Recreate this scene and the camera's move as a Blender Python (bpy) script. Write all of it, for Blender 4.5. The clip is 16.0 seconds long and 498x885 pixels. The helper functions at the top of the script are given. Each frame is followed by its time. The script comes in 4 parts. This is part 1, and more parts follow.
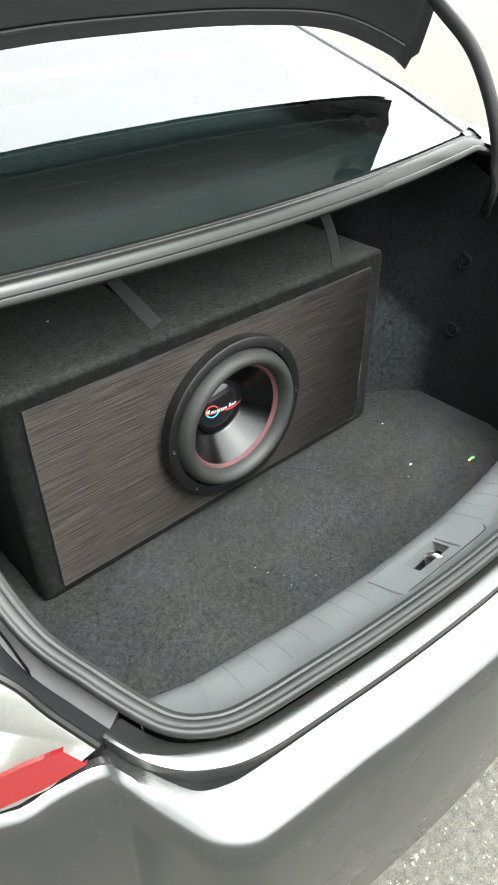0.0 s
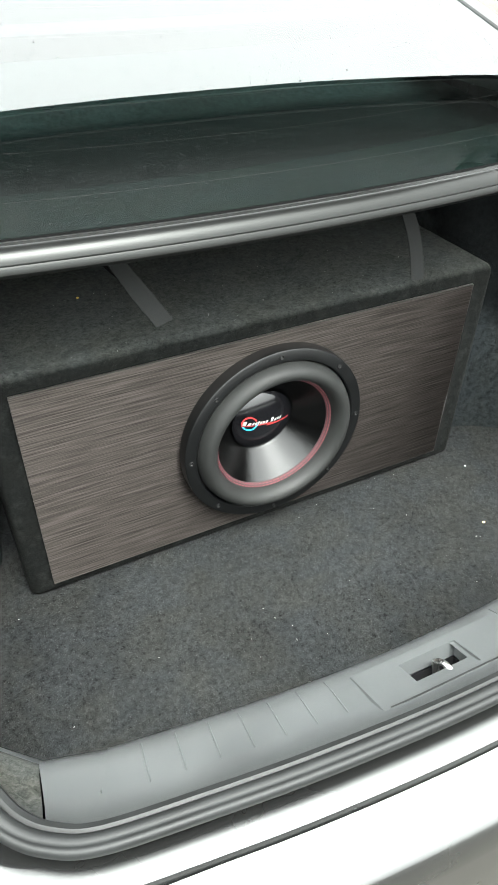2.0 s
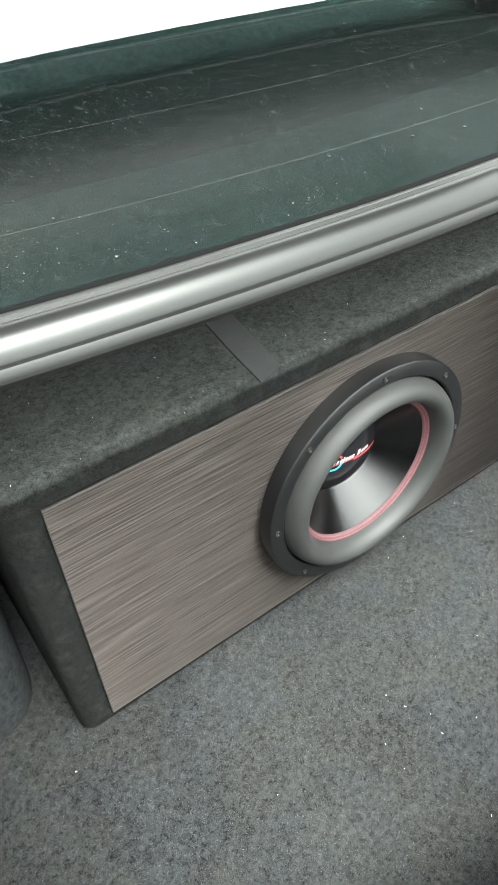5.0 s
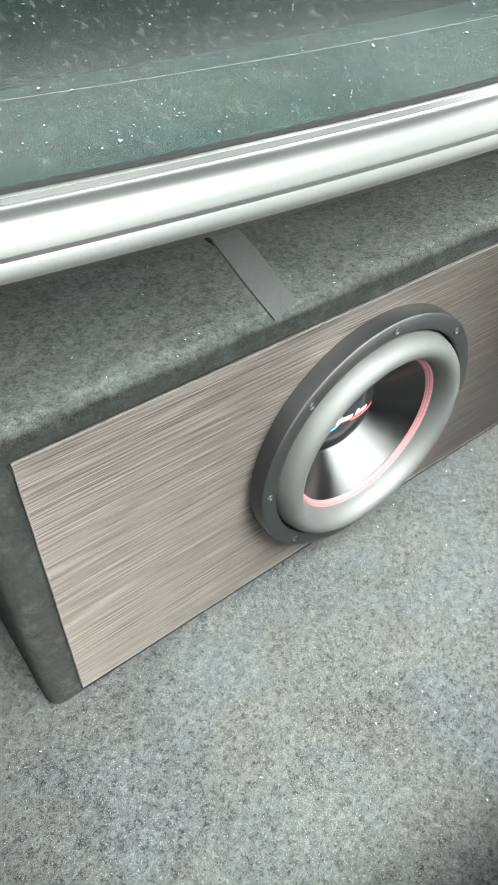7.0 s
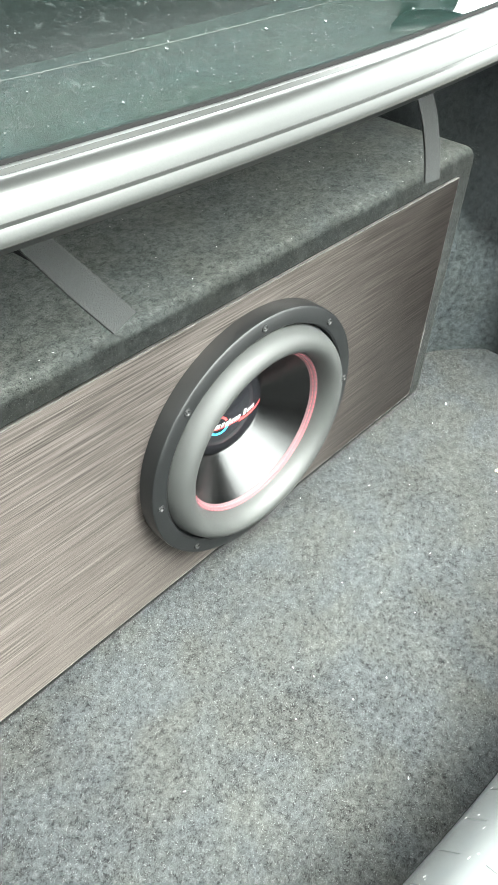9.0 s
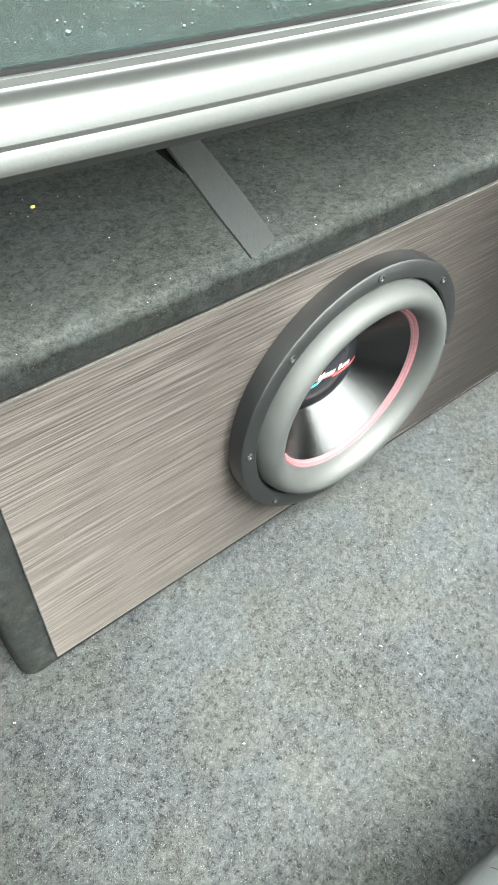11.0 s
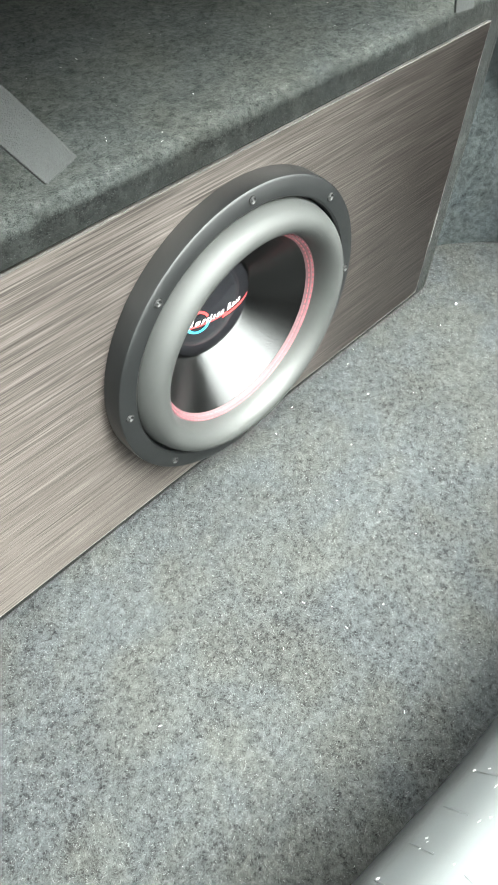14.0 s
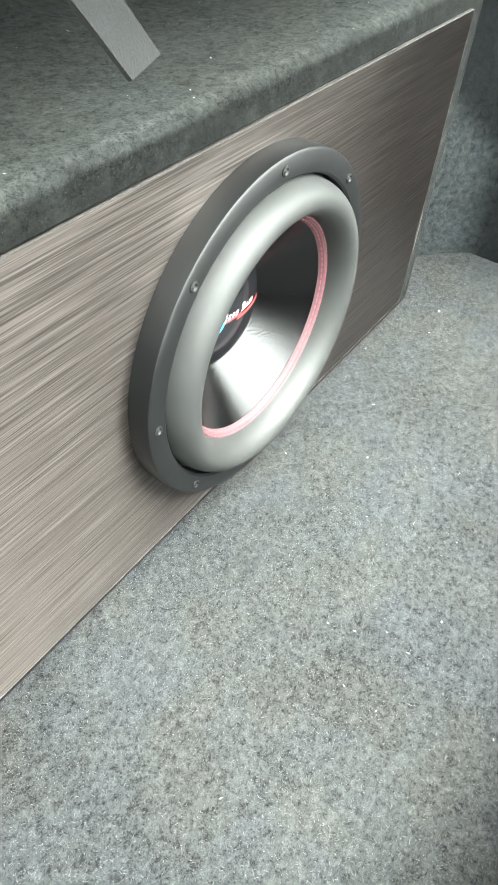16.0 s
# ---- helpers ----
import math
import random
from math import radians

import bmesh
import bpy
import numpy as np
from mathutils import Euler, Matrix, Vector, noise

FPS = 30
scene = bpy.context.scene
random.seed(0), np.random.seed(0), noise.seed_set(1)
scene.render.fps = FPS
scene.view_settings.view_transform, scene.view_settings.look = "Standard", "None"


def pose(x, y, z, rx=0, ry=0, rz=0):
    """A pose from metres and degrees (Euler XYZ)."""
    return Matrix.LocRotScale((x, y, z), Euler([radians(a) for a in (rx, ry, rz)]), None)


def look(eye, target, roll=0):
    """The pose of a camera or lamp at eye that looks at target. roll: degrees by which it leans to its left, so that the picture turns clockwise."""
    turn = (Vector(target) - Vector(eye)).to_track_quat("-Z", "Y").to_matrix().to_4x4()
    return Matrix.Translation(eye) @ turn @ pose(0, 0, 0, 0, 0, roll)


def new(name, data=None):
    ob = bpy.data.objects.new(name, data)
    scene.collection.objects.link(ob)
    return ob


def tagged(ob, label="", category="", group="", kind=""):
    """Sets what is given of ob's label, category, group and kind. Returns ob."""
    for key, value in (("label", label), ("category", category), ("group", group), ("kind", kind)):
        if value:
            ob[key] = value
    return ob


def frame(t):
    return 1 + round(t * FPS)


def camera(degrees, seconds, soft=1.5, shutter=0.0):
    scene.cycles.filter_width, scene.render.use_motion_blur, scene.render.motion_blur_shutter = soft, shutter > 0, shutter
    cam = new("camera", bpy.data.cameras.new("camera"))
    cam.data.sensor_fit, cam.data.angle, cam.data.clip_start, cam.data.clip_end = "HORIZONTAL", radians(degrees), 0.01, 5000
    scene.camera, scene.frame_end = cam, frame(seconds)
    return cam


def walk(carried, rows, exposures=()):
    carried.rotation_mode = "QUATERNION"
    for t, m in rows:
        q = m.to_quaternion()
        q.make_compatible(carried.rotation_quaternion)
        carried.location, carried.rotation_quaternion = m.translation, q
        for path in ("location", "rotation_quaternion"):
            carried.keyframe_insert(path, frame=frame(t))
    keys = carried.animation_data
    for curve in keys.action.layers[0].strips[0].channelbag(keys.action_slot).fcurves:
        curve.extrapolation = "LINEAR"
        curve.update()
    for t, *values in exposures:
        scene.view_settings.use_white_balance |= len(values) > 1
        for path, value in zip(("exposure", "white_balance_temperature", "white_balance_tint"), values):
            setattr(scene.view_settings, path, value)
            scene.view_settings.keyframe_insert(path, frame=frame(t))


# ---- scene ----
cam = camera(40.41, 16.0, soft=1.6)
PATH = [
    (0, (-0.6688, -0.7868, 1.4090), (-0.1311, -0.1959, 0.8077), -0.20),
    (0.5, (-0.6069, -0.7114, 1.4075), (-0.0504, -0.1565, 0.7892), 2.99),
    (1, (-0.5557, -0.7198, 1.3934), (-0.1145, -0.0815, 0.7626), 2.61),
    (1.5, (-0.4736, -0.7522, 1.3833), (-0.0675, -0.0851, 0.7588), 3.92),
    (2, (-0.4343, -0.7522, 1.3698), (-0.0711, -0.0631, 0.7427), 1.17),
    (2.5, (-0.4338, -0.7427, 1.3700), (-0.0883, -0.0531, 0.7335), 0.46),
    (3, (-0.4315, -0.7392, 1.3714), (-0.0937, -0.0434, 0.7376), -0.28),
    (3.5, (-0.4302, -0.7238, 1.3552), (-0.1058, -0.0275, 0.7150), -0.54),
    (4, (-0.4513, -0.5714, 1.3446), (-0.0943, 0.0909, 0.6859), -1.34),
    (4.2, (-0.4552, -0.5085, 1.3321), (-0.0646, 0.1297, 0.6687), -2.71),
    (6.3, (-0.4534, -0.3785, 1.2582), (-0.0083, 0.1912, 0.5674), -0.04),
    (6.5, (-0.4588, -0.3700, 1.2485), (-0.0132, 0.1934, 0.5528), 1.67),
    (7, (-0.4551, -0.3604, 1.2390), (-0.0096, 0.1836, 0.5280), 2.56),
    (7.5, (-0.4457, -0.3706, 1.2330), (0.0113, 0.1574, 0.5172), 2.36),
    (8, (-0.4281, -0.3809, 1.2201), (0.0326, 0.1411, 0.5023), 1.73),
    (8.5, (-0.4022, -0.3926, 1.1938), (0.0868, 0.0947, 0.4703), 2.31),
    (9, (-0.4055, -0.3937, 1.2393), (0.1049, 0.0950, 0.5317), 0.86),
    (9.5, (-0.4403, -0.3755, 1.2342), (0.0491, 0.1131, 0.5119), 3.56),
    (9.7, (-0.4526, -0.3598, 1.2278), (0.0111, 0.1481, 0.5018), 4.17),
    (12, (-0.4360, -0.3491, 1.1953), (-0.0034, 0.1310, 0.4322), 3.48),
    (12.5, (-0.4362, -0.3507, 1.1876), (-0.0200, 0.1186, 0.4089), 2.96),
    (13, (-0.4454, -0.3413, 1.1978), (-0.0361, 0.1169, 0.4088), 4.49),
    (13.5, (-0.4128, -0.3677, 1.1976), (0.0335, 0.0684, 0.4162), 4.08),
    (14, (-0.3547, -0.3557, 1.1634), (0.0931, 0.0536, 0.3684), 2.27),
    (14.5, (-0.3871, -0.3238, 1.1406), (0.1100, 0.0755, 0.3702), 1.02),
    (15, (-0.4128, -0.2626, 1.0940), (0.1728, 0.0462, 0.3445), 5.62),
    (15.5, (-0.4046, -0.2862, 1.0741), (0.1902, 0.0321, 0.3360), 3.61),
    (16, (-0.4071, -0.2716, 1.0717), (0.1667, 0.0949, 0.3393), 4.36),
]
EXPOSURES = [(0, 1.62, 6480, 3), (4.2, 1.72, 6480, 3), (6.3, 3.38, 6480, 0), (16, 3.40, 6480, 0)]
walk(cam, [(t, look(eye, target, roll)) for t, eye, target, roll in PATH], EXPOSURES)

# exposures follow; the shot brightens as the camera moves in
# ---- world and sun ----
world = bpy.data.worlds.new("overcast")
scene.world = world
world.use_nodes = True
wn, wl = world.node_tree.nodes, world.node_tree.links
sky = wn.new("ShaderNodeTexSky")
sky.sky_type, sky.sun_disc = "NISHITA", False
sky.sun_elevation, sky.sun_rotation, sky.air_density, sky.dust_density = radians(68), radians(178), 1.0, 4.0
soft_sky = wn.new("ShaderNodeHueSaturation")
soft_sky.inputs["Saturation"].default_value = 0.05
wl.new(sky.outputs[0], soft_sky.inputs["Color"])
where = wn.new("ShaderNodeTexCoord")
split = wn.new("ShaderNodeSeparateXYZ")
rise = wn.new("ShaderNodeMapRange")
rise.inputs["From Min"].default_value, rise.inputs["From Max"].default_value = 0.0, 1.0
rise.inputs["To Min"].default_value, rise.inputs["To Max"].default_value = 1.0, 2.8
veil = wn.new("ShaderNodeVectorMath")
veil.operation = "SCALE"
wl.new(where.outputs["Generated"], split.inputs[0])
wl.new(split.outputs["Z"], rise.inputs["Value"])
wl.new(soft_sky.outputs[0], veil.inputs[0])
wl.new(rise.outputs[0], veil.inputs["Scale"])
wl.new(veil.outputs[0], wn["Background"].inputs["Color"])
wn["Background"].inputs["Strength"].default_value = 0.3
sun = new("sun", bpy.data.lights.new("sun", "SUN"))
sun.data.energy, sun.data.angle, sun.data.color = 0.28, radians(60), (1.0, 0.98, 0.95)
sun.matrix_world = look((0.1, -2.8, 7.0), (0, 0, 0))


# ---- materials ----
def mat(name, base, rough=0.6, metal=0.0, vary=0.15, scale=40.0, fine=400.0, bump=0.1, coat=0.0, depth=0.002, spec=0.5,
        stretch=(1, 1, 1), sheen=0.0, second=None, rough_vary=0.08):
    """A principled surface with colour variation at two scales and a fine relief."""
    m = bpy.data.materials.new(name)
    m.use_nodes = True
    n, l = m.node_tree.nodes, m.node_tree.links
    b = n["Principled BSDF"]
    co = n.new("ShaderNodeTexCoord")
    mp = n.new("ShaderNodeMapping")
    mp.inputs["Scale"].default_value = stretch
    l.new(co.outputs["Object"], mp.inputs["Vector"])
    big, small = n.new("ShaderNodeTexNoise"), n.new("ShaderNodeTexNoise")
    big.inputs["Scale"].default_value, small.inputs["Scale"].default_value = scale, fine
    big.inputs["Detail"].default_value, small.inputs["Detail"].default_value = 5, 3
    for t in (big, small):
        l.new(mp.outputs[0], t.inputs["Vector"])
    add = n.new("ShaderNodeMath")
    add.operation = "ADD"
    l.new(big.outputs["Fac"], add.inputs[0])
    l.new(small.outputs["Fac"], add.inputs[1])
    ramp = n.new("ShaderNodeMapRange")
    ramp.inputs["From Min"].default_value, ramp.inputs["From Max"].default_value = 0.6, 1.4
    l.new(add.outputs[0], ramp.inputs["Value"])
    mix = n.new("ShaderNodeMix")
    mix.data_type = "RGBA"
    dark = [c * (1 - vary) for c in base]
    light = [min(1, c * (1 + vary)) for c in (second or base)]
    mix.inputs["A"].default_value, mix.inputs["B"].default_value = (*dark, 1), (*light, 1)
    l.new(ramp.outputs[0], mix.inputs["Factor"])
    l.new(mix.outputs["Result"], b.inputs["Base Color"])
    rr = n.new("ShaderNodeMapRange")
    rr.inputs["To Min"].default_value, rr.inputs["To Max"].default_value = max(0, rough - rough_vary), min(1, rough + rough_vary)
    l.new(big.outputs["Fac"], rr.inputs["Value"])
    l.new(rr.outputs[0], b.inputs["Roughness"])
    b.inputs["Metallic"].default_value = metal
    b.inputs["Coat Weight"].default_value = coat
    b.inputs["Coat Roughness"].default_value = 0.05
    b.inputs["Specular IOR Level"].default_value = spec
    b.inputs["Sheen Weight"].default_value = sheen
    if bump:
        bu = n.new("ShaderNodeBump")
        bu.inputs["Strength"].default_value, bu.inputs["Distance"].default_value = bump, depth
        l.new(small.outputs["Fac"], bu.inputs["Height"])
        l.new(bu.outputs[0], b.inputs["Normal"])
    return m


def felt(name, dark, light, clump=110, fibre=620, bump=0.35, tint=0.05, weights=(0.16, 0.62, 0.62), span=(0.50, 0.90)):
    """Needled felt: soft clumps, fine tangled fibres and a faint colour drift."""
    m = bpy.data.materials.new(name)
    m.use_nodes = True
    n, l = m.node_tree.nodes, m.node_tree.links
    b = n["Principled BSDF"]
    co = n.new("ShaderNodeTexCoord")
    outs = []
    for scale, detail, rough, dist in ((7, 3, 0.5, 0.3), (clump, 5, 0.62, 0.6), (fibre, 5, 0.72, 1.0), (13, 3, 0.5, 0.4)):
        t = n.new("ShaderNodeTexNoise")
        t.inputs["Scale"].default_value, t.inputs["Detail"].default_value = scale, detail
        t.inputs["Roughness"].default_value, t.inputs["Distortion"].default_value = rough, dist
        l.new(co.outputs["Object"], t.inputs["Vector"])
        outs.append(t.outputs["Fac"])
    acc = None
    for o, w in zip(outs, weights):
        k = n.new("ShaderNodeMath")
        k.operation = "MULTIPLY_ADD"
        k.inputs[1].default_value = w
        l.new(o, k.inputs[0])
        if acc is None:
            k.inputs[2].default_value = 0.0
        else:
            l.new(acc, k.inputs[2])
        acc = k.outputs[0]
    r = n.new("ShaderNodeMapRange")
    r.inputs["From Min"].default_value, r.inputs["From Max"].default_value = span
    l.new(acc, r.inputs["Value"])
    mix = n.new("ShaderNodeMix")
    mix.data_type = "RGBA"
    mix.inputs["A"].default_value, mix.inputs["B"].default_value = (*dark, 1), (*light, 1)
    l.new(r.outputs[0], mix.inputs["Factor"])
    hue = n.new("ShaderNodeMix")
    hue.data_type = "RGBA"
    hue.inputs["A"].default_value, hue.inputs["B"].default_value = (1 + 0.7 * tint, 1.0, 1 - 1.4 * tint, 1), (1 - tint, 1.0, 1 + 1.8 * tint, 1)
    hr = n.new("ShaderNodeMapRange")
    hr.inputs["From Min"].default_value, hr.inputs["From Max"].default_value = 0.38, 0.62
    l.new(outs[3], hr.inputs["Value"])
    l.new(hr.outputs[0], hue.inputs["Factor"])
    mul = n.new("ShaderNodeMix")
    mul.data_type, mul.blend_type = "RGBA", "MULTIPLY"
    mul.inputs["Factor"].default_value = 1.0
    l.new(mix.outputs["Result"], mul.inputs["A"])
    l.new(hue.outputs["Result"], mul.inputs["B"])
    l.new(mul.outputs["Result"], b.inputs["Base Color"])
    b.inputs["Roughness"].default_value, b.inputs["Specular IOR Level"].default_value = 0.95, 0.03
    b.inputs["Sheen Weight"].default_value, b.inputs["Sheen Roughness"].default_value = 0.008, 0.6
    bu = n.new("ShaderNodeBump")
    bu.inputs["Strength"].default_value, bu.inputs["Distance"].default_value = bump, 0.002
    l.new(outs[2], bu.inputs["Height"])
    l.new(bu.outputs[0], b.inputs["Normal"])
    return m


def pile(name, dark, light):
    """Single fibres, each of its own tone between two colours."""
    m = bpy.data.materials.new(name)
    m.use_nodes = True
    n, l = m.node_tree.nodes, m.node_tree.links
    b = n["Principled BSDF"]
    g, mix = n.new("ShaderNodeNewGeometry"), n.new("ShaderNodeMix")
    mix.data_type = "RGBA"
    power = n.new("ShaderNodeMath")
    power.operation = "POWER"
    power.inputs[1].default_value = 1.8
    l.new(g.outputs["Random Per Island"], power.inputs[0])
    mix.inputs["A"].default_value, mix.inputs["B"].default_value = (*dark, 1), (*light, 1)
    l.new(power.outputs[0], mix.inputs["Factor"])
    l.new(mix.outputs["Result"], b.inputs["Base Color"])
    b.inputs["Roughness"].default_value, b.inputs["Specular IOR Level"].default_value = 0.8, 0.1
    return m


def paint_light(m, gain_, steps):
    """Paints light into a felt as a paler tone, by a sum of (source, axis, gain, offset) steps."""
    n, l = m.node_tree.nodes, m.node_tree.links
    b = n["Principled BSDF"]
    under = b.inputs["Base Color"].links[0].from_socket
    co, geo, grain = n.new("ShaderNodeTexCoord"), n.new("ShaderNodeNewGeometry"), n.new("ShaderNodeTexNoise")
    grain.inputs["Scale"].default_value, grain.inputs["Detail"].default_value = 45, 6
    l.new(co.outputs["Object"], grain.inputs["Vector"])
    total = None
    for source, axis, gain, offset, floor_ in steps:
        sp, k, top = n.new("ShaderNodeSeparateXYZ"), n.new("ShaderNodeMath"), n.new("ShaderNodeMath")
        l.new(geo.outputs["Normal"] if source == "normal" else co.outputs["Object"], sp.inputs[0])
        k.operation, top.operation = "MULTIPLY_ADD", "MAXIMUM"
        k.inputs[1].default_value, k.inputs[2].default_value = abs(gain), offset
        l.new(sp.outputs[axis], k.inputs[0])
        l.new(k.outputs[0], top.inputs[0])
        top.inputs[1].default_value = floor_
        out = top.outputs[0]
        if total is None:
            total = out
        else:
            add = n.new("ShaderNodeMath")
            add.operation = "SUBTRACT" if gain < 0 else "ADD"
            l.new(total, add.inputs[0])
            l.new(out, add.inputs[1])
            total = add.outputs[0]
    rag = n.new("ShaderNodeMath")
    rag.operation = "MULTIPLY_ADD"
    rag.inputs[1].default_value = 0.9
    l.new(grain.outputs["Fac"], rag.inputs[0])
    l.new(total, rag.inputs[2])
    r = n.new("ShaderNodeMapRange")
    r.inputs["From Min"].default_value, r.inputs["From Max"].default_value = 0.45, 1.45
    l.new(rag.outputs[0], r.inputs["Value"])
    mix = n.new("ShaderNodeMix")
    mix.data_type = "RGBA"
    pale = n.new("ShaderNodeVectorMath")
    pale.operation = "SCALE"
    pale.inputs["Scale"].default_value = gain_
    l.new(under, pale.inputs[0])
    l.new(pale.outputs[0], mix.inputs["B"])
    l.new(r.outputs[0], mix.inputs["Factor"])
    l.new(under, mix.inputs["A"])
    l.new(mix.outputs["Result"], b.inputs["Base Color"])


PAINT = mat("silver_paint", (0.085, 0.087, 0.086), 0.28, 0.9, 0.14, 5, 1500, 0.03, coat=0.15, depth=0.0005, rough_vary=0.09)
CHANNEL = mat("channel_paint", (0.0055, 0.0061, 0.0065), 0.45, 0, 0.2, 8, 900, 0.05, depth=0.0005, spec=0.22)
# silver paint darkened to hold the shade that falls on the window lip
PAINT_SHADED = mat("shaded_silver", (0.0165, 0.0171, 0.0165), 0.30, 0.7, 0.14, 8, 900, 0.03, depth=0.0005, spec=0.25, rough_vary=0.05)
LID_IN = mat("lid_liner", (0.0048, 0.0053, 0.0055), 0.42, 0, 0.2, 5, 700, 0.1, spec=0.35)
RUBBER = mat("black_rubber", (0.0070, 0.0076, 0.0076), 0.52, 0, 0.4, 30, 500, 0.2, depth=0.0006, spec=0.26, rough_vary=0.08)
PLASTIC = mat("grey_plastic", (0.053, 0.0562, 0.0570), 0.33, 0, 0.25, 14, 1400, 0.25, depth=0.0005, spec=0.6, rough_vary=0.04)
DARK_PLASTIC = mat("dark_plastic", (0.005, 0.005, 0.0053), 0.5, 0, 0.2, 30, 900, 0.1, spec=0.2)
CARPET = felt("grey_carpet", (0.0008, 0.0009, 0.0009), (0.0238, 0.0248, 0.0245), 165, 620, 0.12, 0.025, (0.18, 0.54, 0.84), (0.60, 0.94))
LINER = felt("liner_felt", (0.0006, 0.0008, 0.0009), (0.0082, 0.0092, 0.0094), 120, 600, 0.4, 0.015)
CORNER = felt("corner_felt", (0.004, 0.0044, 0.0041), (0.066, 0.0685, 0.063), 130, 520, 0.4, 0.03)
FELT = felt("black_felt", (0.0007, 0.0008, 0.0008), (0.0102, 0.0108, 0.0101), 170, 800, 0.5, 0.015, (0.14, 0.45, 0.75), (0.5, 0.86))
SHELF = felt("shelf_felt", (0.0015, 0.0025, 0.0024), (0.0105, 0.0150, 0.0142), 100, 500, 0.4)
# light on the box top painted in: felt paler on upward faces
paint_light(FELT, 7.2, [("normal", "Z", 1.7, -0.75, 0.0)])
# light on the wheel house painted in: paler liner felt, ending along its arch
paint_light(LINER, 3.4, [("place", "Y", 26.0, 0.8, -9.0), ("place", "Z", -23.0, -15.2, 0.0)])
WEB = mat("webbing", (0.0080, 0.0085, 0.0083), 0.8, 0, 0.3, 50, 900, 0.8, depth=0.001, spec=0.2)
FRAME = mat("sub_frame", (0.0022, 0.0024, 0.0025), 0.40, 0, 0.15, 30, 1500, 0.1, depth=0.0004, spec=0.38)
FOAM = mat("foam_surround", (0.0120, 0.0125, 0.0120), 0.58, 0, 0.2, 30, 1800, 0.25, depth=0.0003, spec=0.28)
CONE = mat("glossy_cone", (0.0012, 0.0012, 0.0012), 0.16, 0, 0.2, 60, 520, 0.4, depth=0.0006, spec=0.45, rough_vary=0.05)
CAP = mat("glossy_cap", (0.006, 0.006, 0.007), 0.12, 0, 0.1, 20, 900, 0.0)
GAP = mat("shadow_gap", (0.002, 0.002, 0.002), 0.9, 0, 0.1, 40, 400, 0, spec=0.05)
RED = mat("red_thread", (0.11, 0.015, 0.021), 0.7, 0, 0.3, 200, 900, 0.3)
RED_DULL = mat("red_band", (0.027, 0.011, 0.013), 0.8, 0, 0.3, 100, 900, 0.3)
INK_WHITE = mat("white_ink", (0.35, 0.35, 0.34), 0.5, 0, 0.03, 50, 500, 0)
INK_RED = mat("red_ink", (0.32, 0.02, 0.02), 0.5, 0, 0.05, 50, 500, 0)
INK_BLUE = mat("blue_ink", (0.03, 0.35, 0.6), 0.5, 0, 0.05, 50, 500, 0)
METAL = mat("bright_steel", (0.65, 0.65, 0.63), 0.28, 1.0, 0.1, 60, 900, 0.1, depth=0.0004)
SCREW = mat("black_screw", (0.005, 0.005, 0.005), 0.5, 0.0, 0.2, 200, 900, 0.1, spec=0.2)
TYRE = mat("tyre_rubber", (0.02, 0.02, 0.02), 0.8, 0, 0.2, 40, 400, 0.4)
LEAF_G = mat("leaf_green", (0.05, 0.2, 0.08), 0.6, 0, 0.3, 200, 900, 0.3)
LEAF_Y = mat("leaf_yellow", (0.45, 0.3, 0.04), 0.6, 0, 0.3, 200, 900, 0.3)
CRUMB = mat("crumb", (0.5, 0.38, 0.2), 0.8, 0, 0.3, 300, 900, 0.3)
LINT = mat("lint", (0.4, 0.4, 0.39), 0.9, 0, 0.1, 300, 900, 0)
STONE = mat("gravel", (0.035, 0.032, 0.0265), 0.9, 0, 0.6, 30, 300, 0.5, second=(0.13, 0.122, 0.10))
ASPHALT = mat("asphalt", (0.014, 0.013, 0.011), 0.95, 0, 0.5, 60, 260, 1.0, depth=0.006, second=(0.06, 0.056, 0.047))


